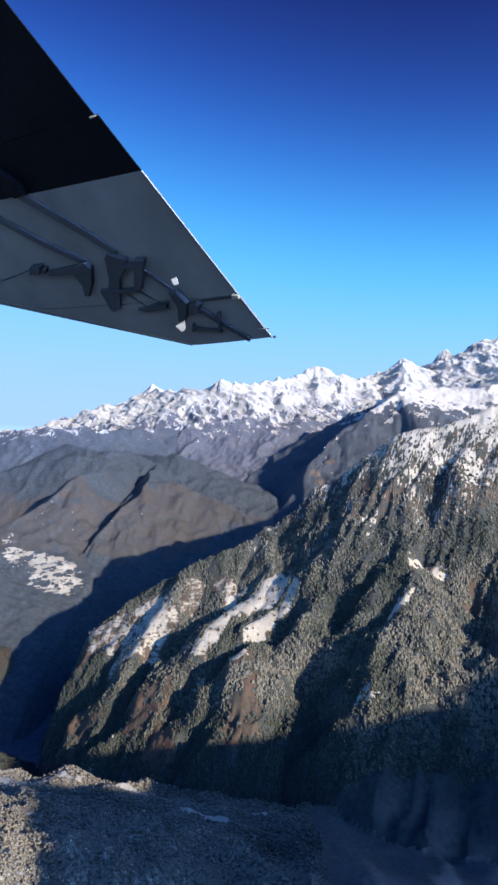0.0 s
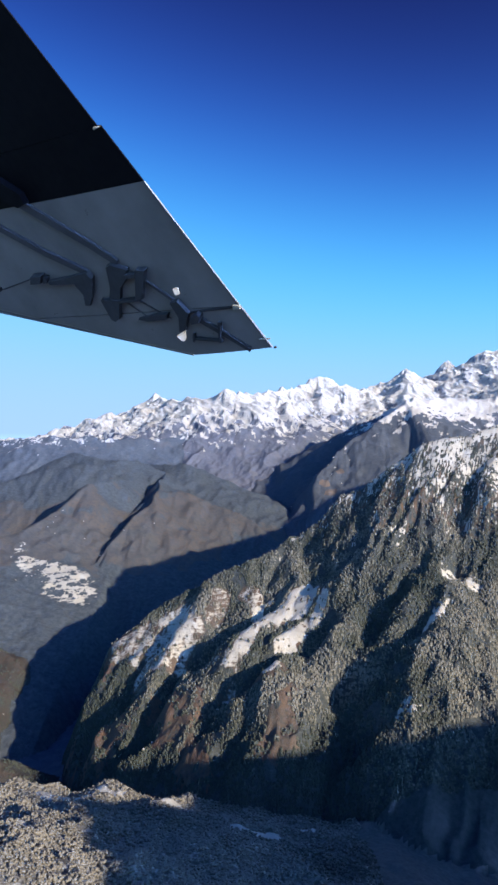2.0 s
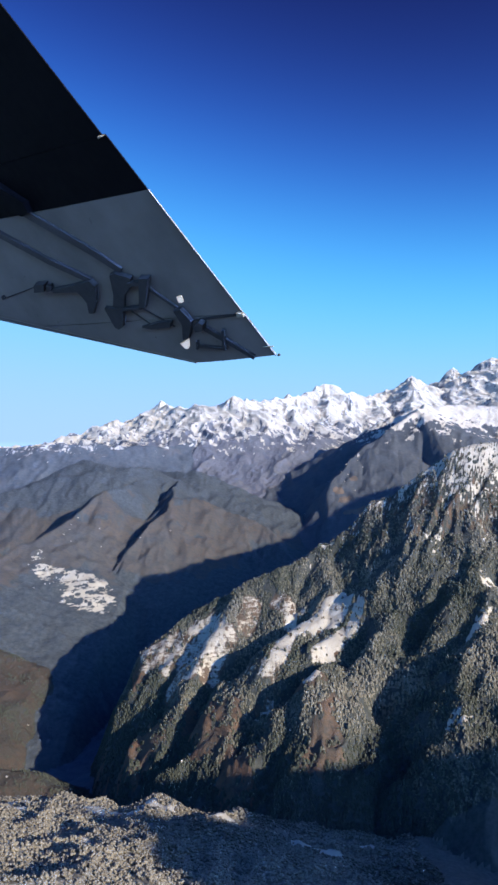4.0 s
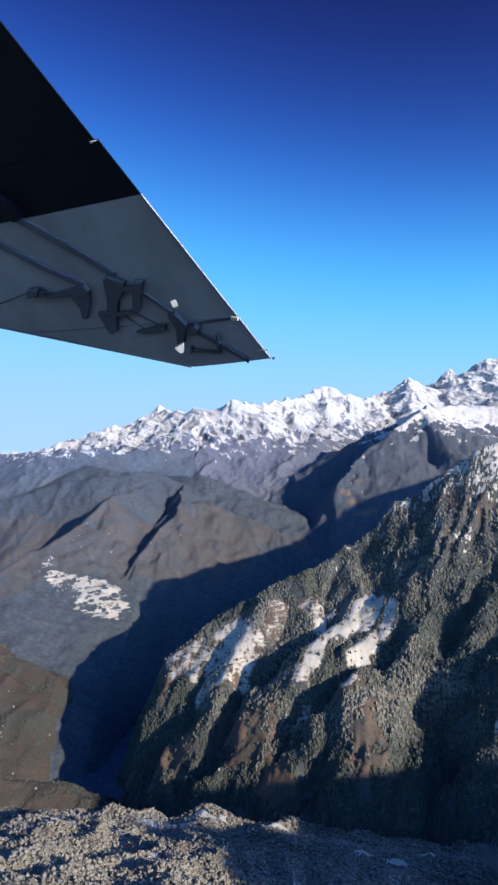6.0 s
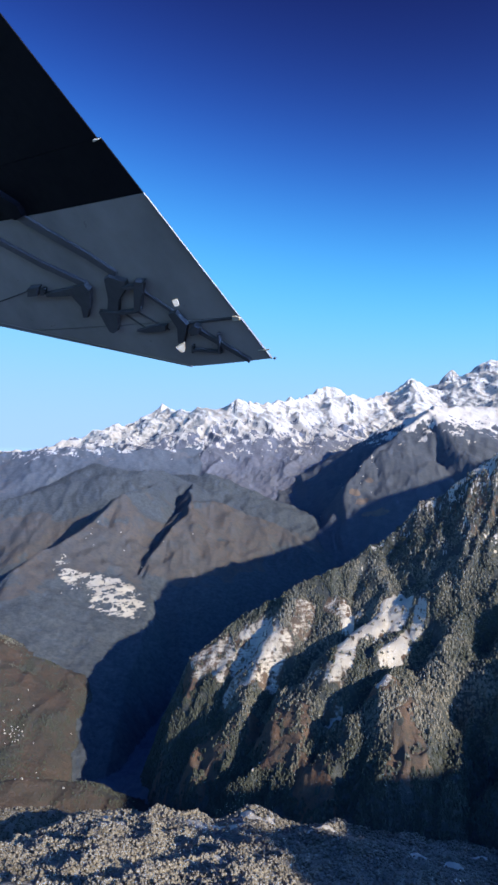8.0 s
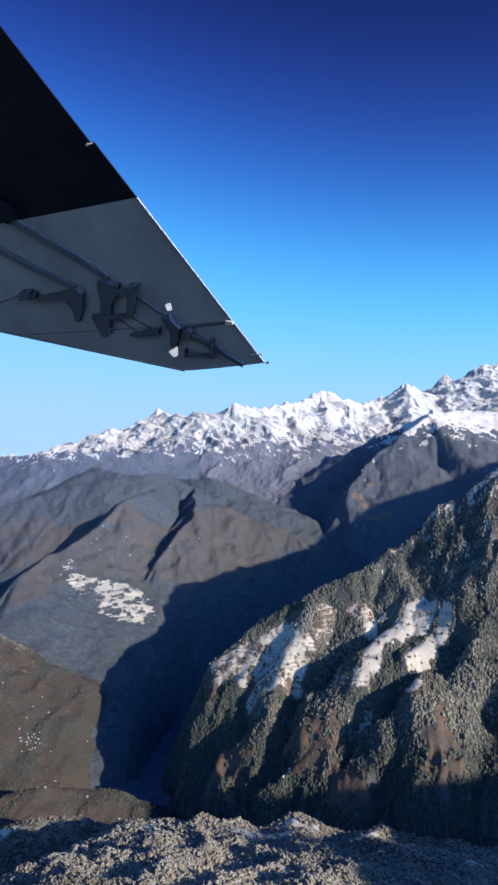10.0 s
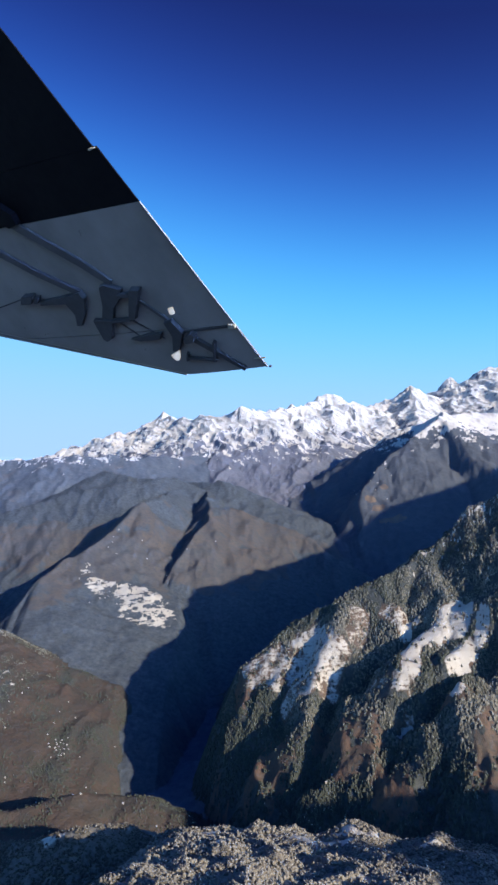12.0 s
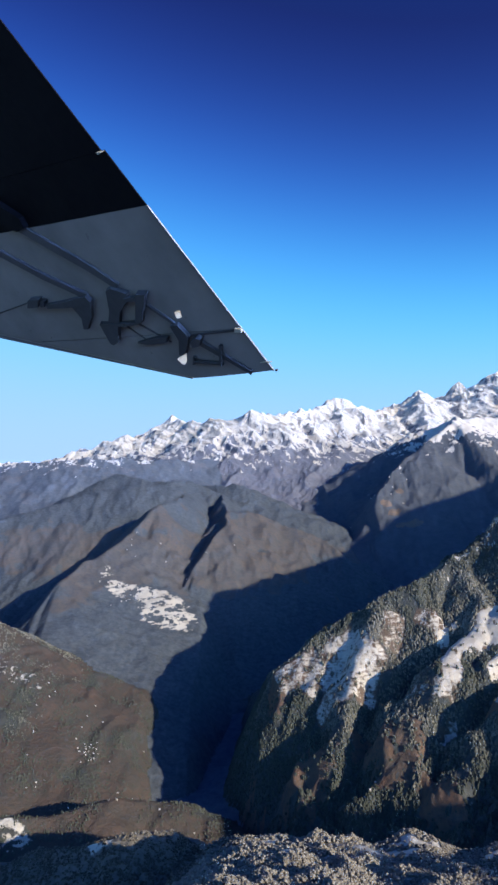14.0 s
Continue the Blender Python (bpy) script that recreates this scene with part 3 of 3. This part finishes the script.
MOUNTAINS = {
    NEAR: ("forested_mountain", near_land, "steep forested mountain ridge with snow-dusted trees, snowfields and brown gullies", "mountain"),
    FORE: ("foothill", scrub_land, "wooded foothill dusted with snow above the shaded valley", "hill"),
    BROWN: ("farmed_hillside", farm_land, "brown farmed hillside with scattered houses beside the gorge", "hillside"),
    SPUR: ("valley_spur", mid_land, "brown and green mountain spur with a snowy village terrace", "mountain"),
    HILLS: ("grey_foothill_range", hazed_hill_land, "hazy grey-brown foothill range below the snow peaks", "mountain"),
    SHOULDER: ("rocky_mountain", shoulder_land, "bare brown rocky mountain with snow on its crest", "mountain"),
    RANGE: ("snow_mountain_range", hazed_far_land, "jagged range of snow-covered peaks with rocky lower slopes", "mountain range"),
    FLOOR: ("valley", hazed_hill_land, "deep wooded valley floor between the mountains", "valley"),
}
COLS_N = 700
FAN = (-48.0, -100.0, 0.52)
reach = np.concatenate([np.geomspace(125, 700, 470, False), np.geomspace(700, 1330, 130, False), np.geomspace(1330, 2080, 320, False), np.geomspace(2080, 2260, 12)])
ROWS_N = len(reach)
gu, gr = np.meshgrid(np.linspace(-FAN[2], FAN[2], COLS_N), reach)
gx, gy = FAN[0] + gu * gr, FAN[1] + gr
gz, owner = relief(gx, gy)
snow, bare = cover(gx, gy, gz, owner)
verts = np.stack([gx, gy, gz], -1).reshape(-1, 3)
quads = cells(ROWS_N, COLS_N)
face_owner = owner.ravel()[quads[:, 0]]
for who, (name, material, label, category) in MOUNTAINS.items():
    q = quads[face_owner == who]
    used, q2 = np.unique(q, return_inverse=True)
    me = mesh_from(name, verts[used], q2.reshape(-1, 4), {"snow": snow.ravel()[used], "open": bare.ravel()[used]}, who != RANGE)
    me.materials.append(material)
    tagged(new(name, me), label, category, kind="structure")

# the land round about, to the horizon
def steps(lo, hi, inner_lo, inner_hi, fine, ratio=1.25):
    inside = list(np.arange(inner_lo, inner_hi + 0.1, fine))
    out, s = [inner_hi], fine
    while out[-1] < hi:
        s *= ratio
        out.append(out[-1] + s)
    back, s = [inner_lo], fine
    while back[-1] > lo:
        s *= ratio
        back.append(back[-1] - s)
    return np.array(back[:0:-1] + inside + out[1:])


ox, oy = steps(-4800, 4800, -400, 640, 8.0), steps(-4000, 4800, -180, 700, 8.0)
mx, my = np.meshgrid(ox, oy)
mz, m_owner = relief(mx, my)
inside = (np.abs((mx - FAN[0]) / np.maximum(my - FAN[1], 1e-3)) < FAN[2]) & (my > FAN[1] + 125) & (my < FAN[1] + 2260)
q = cells(*mx.shape)
q = q[~inside.ravel()[q].all(1)]
mz = mz - np.where(inside, 6.0, 0)
s2, b2 = cover(mx, my, mz, m_owner)
used, q2 = np.unique(q, return_inverse=True)
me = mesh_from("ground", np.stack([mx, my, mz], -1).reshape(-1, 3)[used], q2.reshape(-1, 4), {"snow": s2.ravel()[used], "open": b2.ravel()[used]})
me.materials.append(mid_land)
me.materials.append(near_land)
me.polygons.foreach_set("material_index", np.isin(m_owner.ravel()[q[:, 0]], (NEAR, FORE, BEHIND)).astype(np.int32))
tagged(new("ground", me), "mountain land stretching away to the horizon", "ground", kind="structure")


# ---------- the forests ----------
def forest(name, label, count, box, size, whose, seed, keep=0.45, leaves=None):
    """Many small conifers of two ragged tiers each, standing on the land, in one mesh."""
    rng = np.random.default_rng(seed)
    x, y = rng.uniform(box[0], box[1], count), rng.uniform(box[2], box[3], count)
    z, who = relief(x, y)
    snow_here, open_here = cover(x, y, z, who)
    clump = fbm(x / 9, y / 9, 3, seed)
    ok = np.isin(who, whose) & (snow_here < keep + 0.6 * (rng.random(count) < np.where(z > 175, 0.3, 0.10))) & (open_here < rng.uniform(0.15, 1.0, count)) & (clump > -0.55) & (z < 150 + 75 * rng.random(count) ** 1.6 + 12 * clump)
    x, y, z, clump = x[ok], y[ok], z[ok], clump[ok]
    n = len(x)
    tall = size * rng.uniform(0.55, 1.25, n) * (1 + 0.25 * clump)
    wide = tall * rng.uniform(0.42, 0.66, n)
    sides = 4
    ang = rng.uniform(0, 6.3, (n, 1)) + np.arange(sides) * 2 * np.pi / sides
    parts = []
    for low, high, w in ((0.02, 0.75, 1.0), (0.40, 1.0, 0.8)):
        r = wide[:, None] * w * rng.uniform(0.7, 1.25, (n, sides))
        ring = np.stack([x[:, None] + r * np.cos(ang), y[:, None] + r * np.sin(ang), z[:, None] - 0.1 + tall[:, None] * (low + rng.uniform(-0.06, 0.06, (n, sides)))], -1)
        lean = rng.normal(0, 0.05, (n, 2)) * tall[:, None]
        top = np.stack([x + lean[:, 0], y + lean[:, 1], z + tall * high], -1)[:, None]
        parts.append(np.concatenate([ring, top], 1))
    v = np.concatenate(parts, 1).reshape(-1, 3)
    one = np.array([(i + o, (i + 1) % sides + o, sides + o) for o in (0, sides + 1) for i in range(sides)])
    f = (one[None] + (np.arange(n) * 2 * (sides + 1))[:, None, None]).reshape(-1, 3)
    me = mesh_from(name, v, f, shade=False)
    me.materials.append(leaves or needles)
    return tagged(new(name, me), label, "forest", kind="stuff")


def bare_wood(name, label, count, box, size, whose, seed, leaves):
    """Round, rimed broadleaved trees, each a crown of several ragged clumps on a short trunk, in one mesh."""
    rng = np.random.default_rng(seed)
    x, y = rng.uniform(box[0], box[1], count), rng.uniform(box[2], box[3], count)
    z, who = relief(x, y)
    snow_here, _ = cover(x, y, z, who)
    ok = np.isin(who, whose) & (snow_here < 0.5 + 0.4 * (rng.random(count) < 0.3))
    x, y, z = x[ok], y[ok], z[ok]
    n, lumps = len(x), 5
    block = np.array([(1, 0, 0), (0, 1, 0), (-1, 0, 0), (0, -1, 0), (0, 0, 1), (0, 0, -1)]) * 1.15
    sides = np.array([(0, 1, 4), (1, 2, 4), (2, 3, 4), (3, 0, 4), (1, 0, 5), (2, 1, 5), (3, 2, 5), (0, 3, 5)])
    tall = size * rng.uniform(0.5, 1.25, n)
    a, r = rng.uniform(0, 6.283, (n, lumps)), np.sqrt(rng.random((n, lumps))) * 0.36
    centre = np.stack([x[:, None] + tall[:, None] * r * np.cos(a), y[:, None] + tall[:, None] * r * np.sin(a),
                       z[:, None] + tall[:, None] * rng.uniform(0.08, 0.5, (n, lumps))], -1)
    span = tall[:, None] * rng.uniform(0.16, 0.34, (n, lumps))
    turn = rng.uniform(0, 1.57, (n, lumps, 1))
    round_about = np.stack([block[:, 0] * np.cos(turn) - block[:, 1] * np.sin(turn), block[:, 0] * np.sin(turn) + block[:, 1] * np.cos(turn), block[:, 2] + 0 * turn], -1)
    v = centre[:, :, None] + round_about * span[:, :, None, None] * rng.uniform(0.7, 1.3, (n, lumps, 6, 1))
    f = sides[None] + (np.arange(n * lumps) * 6)[:, None, None]
    me = mesh_from(name, v.reshape(-1, 3), f.reshape(-1, 3))
    me.materials.append(leaves)
    return tagged(new(name, me), label, "wood", kind="stuff")


forest("conifer_forest", "dense snow-dusted conifer forest on the steep mountain ridge", 150000, (-125, 190, 190, 372), 0.98, (NEAR,), 11)
bare_wood("rimed_wood", "rimed round-crowned wood on the foreground hills", 52000, (-190, 10, 104, 232), 0.95, (FORE,), 12, rimed_twigs)
forest("conifer_forest", "conifer wood on the plateau under the flight path", 16000, (-190, 120, -40, 100), 1.1, (FORE, BEHIND, FLOOR), 13)
forest("conifer_forest", "scattered dark trees between the brown fields of the hillside", 70000, (-270, -100, 225, 430), 0.7, (BROWN,), 14)


# ---------- the aircraft's wing ----------
def part(name, bm, material, parent, label=""):
    me = bpy.data.meshes.new(name)
    bmesh.ops.recalc_face_normals(bm, faces=bm.faces)
    bm.to_mesh(me)
    bm.free()
    me.materials.append(material)
    ob = new(name, me)
    ob.parent = parent
    if label:
        ob["label"] = label
    return ob


def skin(sections):
    """A closed wing panel through sections, each a loop of points (a, b, c)."""
    bm = bmesh.new()
    rings = [[bm.verts.new(p) for p in s] for s in sections]
    k = len(rings[0])
    for r0, r1 in zip(rings, rings[1:]):
        for i in range(k):
            bm.faces.new((r0[i], r0[(i + 1) % k], r1[(i + 1) % k], r1[i]))
    bm.faces.new(rings[0])
    bm.faces.new(rings[-1])
    return bm


def profile(te, le, thick, steps_n=14):
    """The wing's section from trailing edge te to leading edge le: nearly flat below, rounded nose."""
    low, up = [], []
    for i in range(steps_n + 1):
        f = i / steps_n
        a, b = te[0] + f * (le[0] - te[0]), te[1] + f * (le[1] - te[1])
        nose = max(0.0, (f - 0.88) / 0.12)
        low.append((a, b, 0.012 * math.sin(math.pi * f) - 0.35 * thick * nose ** 2.2))
        up.append((a, b, -0.012 - thick * math.sin(math.pi * min(1, f ** 0.8)) ** 0.7 - 0.35 * thick * nose ** 2.2))
    return low + up[::-1]


def leading(a):
    """The leading edge opposite the place a of the trailing edge."""
    if a <= 1.3:
        return (0.26 + 2.37 * a, 1.30 + 4.16 * a)
    if a <= 2.2:
        f = (a - 1.3) / 0.9
        return (3.34 + 0.56 * f, 6.71 - 1.3 * f)
    f = (a - 2.2) / 3.3
    return (3.9 + 2.6 * f, 5.41 - 1.9 * f)


def beam(points, width, depth, base=0.0, taper=1.0):
    """A bar of rectangular section along points (a, b), standing off the wing's underside."""
    bm = bmesh.new()
    rings = []
    for i, (a, b) in enumerate(points):
        p, q = points[max(0, i - 1)], points[min(len(points) - 1, i + 1)]
        d = math.hypot(q[0] - p[0], q[1] - p[1])
        nx, ny = -(q[1] - p[1]) / d, (q[0] - p[0]) / d
        w = width / 2 * (1 + (taper - 1) * i / (len(points) - 1))
        rings.append([bm.verts.new((a + nx * w * s, b + ny * w * s, base + c * depth)) for s, c in ((-1, 0), (-0.75, 1), (0.75, 1), (1, 0))])
    for r0, r1 in zip(rings, rings[1:]):
        for i in range(4):
            bm.faces.new((r0[i], r0[(i + 1) % 4], r1[(i + 1) % 4], r1[i]))
    bm.faces.new(rings[0])
    bm.faces.new(rings[-1])
    return bm


def plate(points, depth, base=0.0):
    """A flat bracket with its outline in (a, b) and a chamfered face."""
    bm = bmesh.new()
    ca, cb = sum(p[0] for p in points) / len(points), sum(p[1] for p in points) / len(points)
    low = [bm.verts.new((a, b, base)) for a, b in points]
    top = [bm.verts.new((ca + (a - ca) * 0.93, cb + (b - cb) * 0.93, base + depth)) for a, b in points]
    for i in range(len(points)):
        j = (i + 1) % len(points)
        bm.faces.new((low[i], low[j], top[j], top[i]))
    bm.faces.new(low[::-1])
    bm.faces.new(top)
    return bm


# The wing hangs so far out that it keeps its place in view along the whole flight; its own axes run along
# the trailing edge, to the leading edge and down.
WING_AT, WING_SCALE = Vector((86.0, 3000.0, 734.9)), 400.0
E1, E2, E3 = Vector((-0.556, -0.4353, 0.7081)), Vector((-0.6621, 0.747, -0.0606)), Vector((-0.5025, -0.5025, -0.7035))
wing = tagged(new("aircraft_wing"), "grey aircraft wing underside with dark inner panel and flap hinges", "aircraft wing")
wing.matrix_world = Matrix.Translation(WING_AT) @ Matrix((E1, E2, E3)).transposed().to_4x4() @ Matrix.Scale(WING_SCALE, 4)
part("outer_panel", skin([profile((a, 0), leading(a), 0.05 + 0.16 * min(a, 1.0)) for a in (0, 0.15, 0.35, 0.6)]), wing_grey, wing)
part("middle_panel", skin([profile((a, 0.006), leading(a), 0.05 + 0.16 * min(a, 1.0)) for a in (0.612, 0.9, 1.3, 1.7, 2.2)]), wing_grey, wing)
part("inner_panel", skin([profile((a, 0.012), leading(a), 0.21) for a in (2.205, 2.5, 2.83)]), wing_navy, wing, "dark navy inner wing panel")
part("root_panel", skin([profile((a, 0.055), leading(a), 0.22) for a in (2.845, 3.4, 4.2, 5.5)]), wing_navy, wing, "dark navy wing root")
# strips put the lit rim of both wing edges into colour and shape
for a0, a1 in ((0.0, 0.6), (0.62, 2.2)):
    part("edge_strip", beam([(a0, 0.0), (a1, 0.0)], 0.018, 0.012, 0.002), wing_edge, wing, "strip coloured as the trailing edge highlight")
part("leading_rim", beam([tuple(leading(a)) for a in (0, 0.4, 0.8, 1.3)], 0.11, 0.02, -0.06), wing_edge, wing, "strip coloured as the lit leading edge rim")
part("flap_tube", beam([(3.4, 2.31), (2.76, 1.88), (2.04, 1.40), (1.68, 1.20)], 0.17, 0.035, 0.0, 0.7), wing_tube, wing, "grey flap hinge tube")
part("push_rod", beam([(1.40, 1.04), (1.32, 1.00), (1.03, 0.85), (0.78, 0.78)], 0.05, 0.03, 0.0, 1.2), wing_tube, wing, "grey aileron push rod")
part("aileron_tube", beam([(0.68, 0.69), (0.38, 0.49), (0.07, 0.29)], 0.10, 0.04, 0.0, 0.7), wing_dark, wing, "dark aileron hinge tube")
part("control_rod", beam([(3.3, 3.0), (2.79, 2.62), (2.25, 2.22), (1.76, 1.78)], 0.14, 0.045, 0.0, 0.8), wing_tube, wing, "grey control rod")
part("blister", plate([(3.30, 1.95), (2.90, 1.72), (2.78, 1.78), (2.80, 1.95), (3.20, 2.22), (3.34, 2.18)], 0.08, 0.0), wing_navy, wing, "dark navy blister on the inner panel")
part("wire", beam([(2.21, 3.69), (2.14, 3.20), (2.09, 2.82)], 0.02, 0.02, 0.0), wing_dark, wing)
part("panel_seam", beam([(0.615, 0.05), (0.78, 0.76)], 0.035, 0.012, 0.004), wing_dark, wing)
# the flap hinge: a motor, a long fairing, two hanging plates with a link between them and a post
arm = part("hinge_bracket", plate([(1.73, 1.38), (1.73, 1.28), (1.57, 1.08), (1.48, 1.21), (1.42, 1.43), (1.29, 1.61), (1.35, 1.81), (1.50, 1.59)], 0.05, 0.02), wing_dark, wing, "dark flap hinge bracket")
part("motor", plate([(2.14, 2.76), (2.07, 2.55), (1.99, 2.69), (2.06, 2.90)], 0.09, 0.02), wing_dark, arm)
part("motor_cap", plate([(2.04, 2.57), (2.01, 2.50), (1.95, 2.60), (1.98, 2.67)], 0.07, 0.02), wing_dark, arm)
part("fairing", plate([(1.97, 2.59), (1.87, 2.16), (1.79, 1.74), (1.70, 1.73), (1.68, 1.89), (1.82, 2.32), (1.92, 2.61)], 0.06, 0.02), wing_dark, arm)
part("plate", plate([(1.78, 2.14), (1.71, 1.72), (1.54, 1.95), (1.42, 2.21), (1.45, 2.28), (1.59, 2.14)], 0.05, 0.024), wing_dark, arm)
part("horn", plate([(1.43, 1.90), (1.29, 1.61), (1.10, 1.85), (1.09, 1.97), (1.14, 2.01)], 0.06, 0.03), wing_dark, arm)
part("post", plate([(1.53, 0.95), (1.47, 0.81), (1.18, 1.24), (1.21, 1.34)], 0.07, 0.02), wing_dark, arm)
part("link", beam([(1.40, 1.88), (1.29, 1.60), (1.21, 1.30)], 0.05, 0.05, 0.04), wing_dark, arm)
part("link", beam([(1.52, 1.20), (1.47, 1.02)], 0.06, 0.05, 0.04), wing_dark, arm)
part("strut", beam([(1.27, 1.61), (0.86, 1.40)], 0.03, 0.02, 0.0, 0.6), wing_tube, arm, "thin grey strut")
part("strut", beam([(1.23, 1.40), (0.80, 1.10)], 0.03, 0.02, 0.0, 0.6), wing_tube, arm, "thin grey strut")
# the aileron hinge
arm = part("hinge_bracket", plate([(1.01, 0.87), (0.99, 0.74), (0.79, 0.72), (0.69, 0.85), (0.59, 1.00), (0.62, 1.09), (0.80, 0.91)], 0.05, 0.02), wing_dark, wing, "dark aileron hinge bracket")
part("fairing", plate([(0.99, 1.59), (0.95, 1.24), (0.89, 1.03), (0.83, 1.11), (0.91, 1.45)], 0.05, 0.02), wing_dark, arm)
part("knuckle", plate([(0.74, 0.74), (0.76, 0.60), (0.71, 0.56), (0.64, 0.65), (0.66, 0.77)], 0.08, 0.02), wing_dark, arm)
part("link", beam([(0.47, 0.96), (0.31, 0.57)], 0.035, 0.04, 0.02), wing_dark, arm)
part("post", beam([(0.54, 0.40), (0.31, 0.60)], 0.035, 0.05, 0.02), wing_dark, arm)
part("post", beam([(0.53, 0.90), (0.44, 1.00)], 0.03, 0.04, 0.02), wing_dark, arm)


def blade(points, at, rise):
    """A hanging bracket end whose face is turned to the trailing edge and the light."""
    a0, b0, c0 = at
    bm = bmesh.new()
    front = [bm.verts.new((a0 + a, b0 + b, c0 + rise * b)) for a, b in points]
    back = [bm.verts.new((a0 + a, b0 + b + 0.02, c0 + rise * b - 0.03)) for a, b in points]
    for i in range(len(points)):
        k = (i + 1) % len(points)
        bm.faces.new((front[i], front[k], back[k], back[i]))
    bm.faces.new(front)
    bm.faces.new(back[::-1])
    return bm


# sunlight on the bracket ends is put into their cream colour
part("bracket_tip", blade([(0.052, 0.03), (0.038, -0.055), (-0.034, -0.02), (-0.045, -0.008), (-0.042, 0.012), (-0.027, 0.023)], (0.64, 0.79, 0.30), 0.9), wing_white, wing, "bracket tip coloured cream for sunlight")
part("bracket_tip", blade([(0.042, 0.012), (0.033, -0.01), (0.018, -0.026), (-0.042, -0.008), (-0.033, 0.012), (-0.018, 0.026)], (1.14, 0.38, 0.27), 0.9), wing_white, wing, "bracket tip coloured cream for sunlight")
part("gap_tab", plate([(0.62, -0.02), (0.66, 0.06), (0.61, 0.10), (0.58, 0.0)], 0.03, 0.012), wing_white, wing, "white hinge tab at the wing edge")
part("gap_tab", plate([(2.84, 0.03), (2.86, 0.08), (2.84, 0.09), (2.825, 0.0)], 0.03, 0.012), wing_white, wing, "white hinge tab at the wing edge")
part("static_wick", beam([(0.155, 0.08), (0.12, -0.07)], 0.012, 0.012, 0.01), wing_white, wing)
part("tip_light", plate([(-0.02, -0.05), (0.0, -0.05), (0.0, -0.02), (-0.02, -0.02)], 0.02, -0.01), wing_dark, wing)
part("antenna", beam([(2.26, 3.72), (2.22, 3.74)], 0.04, 0.06, 0.0), wing_dark, wing)


# ---------- houses ----------
def house(label, group, length, width):
    """A small gabled house: walls with a door and windows as dark recesses, a roof with eaves."""
    top = tagged(new("house"), label, "house", group)
    h = 0.55 * width
    bm = bmesh.new()
    bmesh.ops.create_cube(bm, size=1, matrix=Matrix.Translation((0, 0, h / 2 - 0.15)) @ Matrix.Diagonal((length, width, h + 0.3, 1)))
    part("wall", bm, house_wall, top)
    bm = bmesh.new()
    x, y, r = length * 0.56, width * 0.62, width * 0.42
    v = [bm.verts.new(p) for p in ((-x, -y, h - 0.05), (x, -y, h - 0.05), (x, 0, h + r), (-x, 0, h + r), (-x, y, h - 0.05), (x, y, h - 0.05),
                                   (-x, -y, h), (x, -y, h), (x, 0, h + r + 0.05), (-x, 0, h + r + 0.05), (-x, y, h), (x, y, h))]
    for f in ((0, 1, 2, 3), (3, 2, 5, 4), (6, 7, 8, 9), (9, 8, 11, 10), (0, 1, 7, 6), (4, 5, 11, 10), (1, 2, 8, 7), (2, 5, 11, 8), (0, 3, 9, 6), (3, 4, 10, 9)):
        bm.faces.new([v[i] for i in f])
    part("roof", bm, house_roof, top, "pale tin roof")
    bm = bmesh.new()
    bmesh.ops.create_cube(bm, size=1, matrix=Matrix.Translation((0, -width / 2, h * 0.35)) @ Matrix.Diagonal((length * 0.14, 0.03, h * 0.7, 1)))
    part("door", bm, wing_dark, top)
    for sx in (-0.3, 0.3):
        bm = bmesh.new()
        bmesh.ops.create_cube(bm, size=1, matrix=Matrix.Translation((sx * length, -width / 2, h * 0.55)) @ Matrix.Diagonal((length * 0.12, 0.03, h * 0.35, 1)))
        part("window", bm, wing_dark, top)
    return top


rng = np.random.default_rng(5)
VILLAGES = [   # centre, half extents, houses, size, label and group
    (-170, 329, 5, 6, 26, 0.45, "whitewashed house with pale tin roof in a hillside village", "houses of the hillside village"),
    (-178, 335, 34, 40, 22, 0.5, "lone whitewashed farmhouse on the brown farmed hillside", "farmhouses on the brown hillside"),
    (-168, 482, 26, 22, 16, 0.8, "snow-covered house on the terraced mountain spur", "houses of the snowy terrace"),
    (-150, 560, 60, 40, 10, 0.8, "small pale house on the wooded mountain spur", "houses on the mountain spur"),
    (60, 790, 45, 50, 12, 1.2, "pale house on the brown far slope", "houses on the far slope"),
    (-47, 250, 16, 10, 5, 0.55, "small hut on the brown meadow above the valley", "huts on the brown meadows"),
    (-135, 272, 22, 10, 8, 0.55, "pale farmhouse on the low grassy ridge", "farmhouses on the low ridge"),
]
for cx, cy, ex, ey, count, size, label, group in VILLAGES:
    first = house(label, group, size, size * 0.7)
    spots = [(cx + ex * a * math.cos(b), cy + ey * a * math.sin(b)) for a, b in zip(np.sqrt(rng.random(count)), rng.uniform(0, 6.283, count))]
    xs, ys = np.array([p[0] for p in spots]), np.array([p[1] for p in spots])
    zs, _ = relief(xs, ys)
    for k in range(count):
        m = pose(xs[k], ys[k], zs[k] + 0.1, 0, 0, rng.uniform(-40, 40)) @ Matrix.Scale(rng.uniform(0.7, 1.2), 4)
        if k == 0:
            first.matrix_basis = m
        else:
            made = copy_thing(first, pose(0, 0, 0))
            made.matrix_basis = m
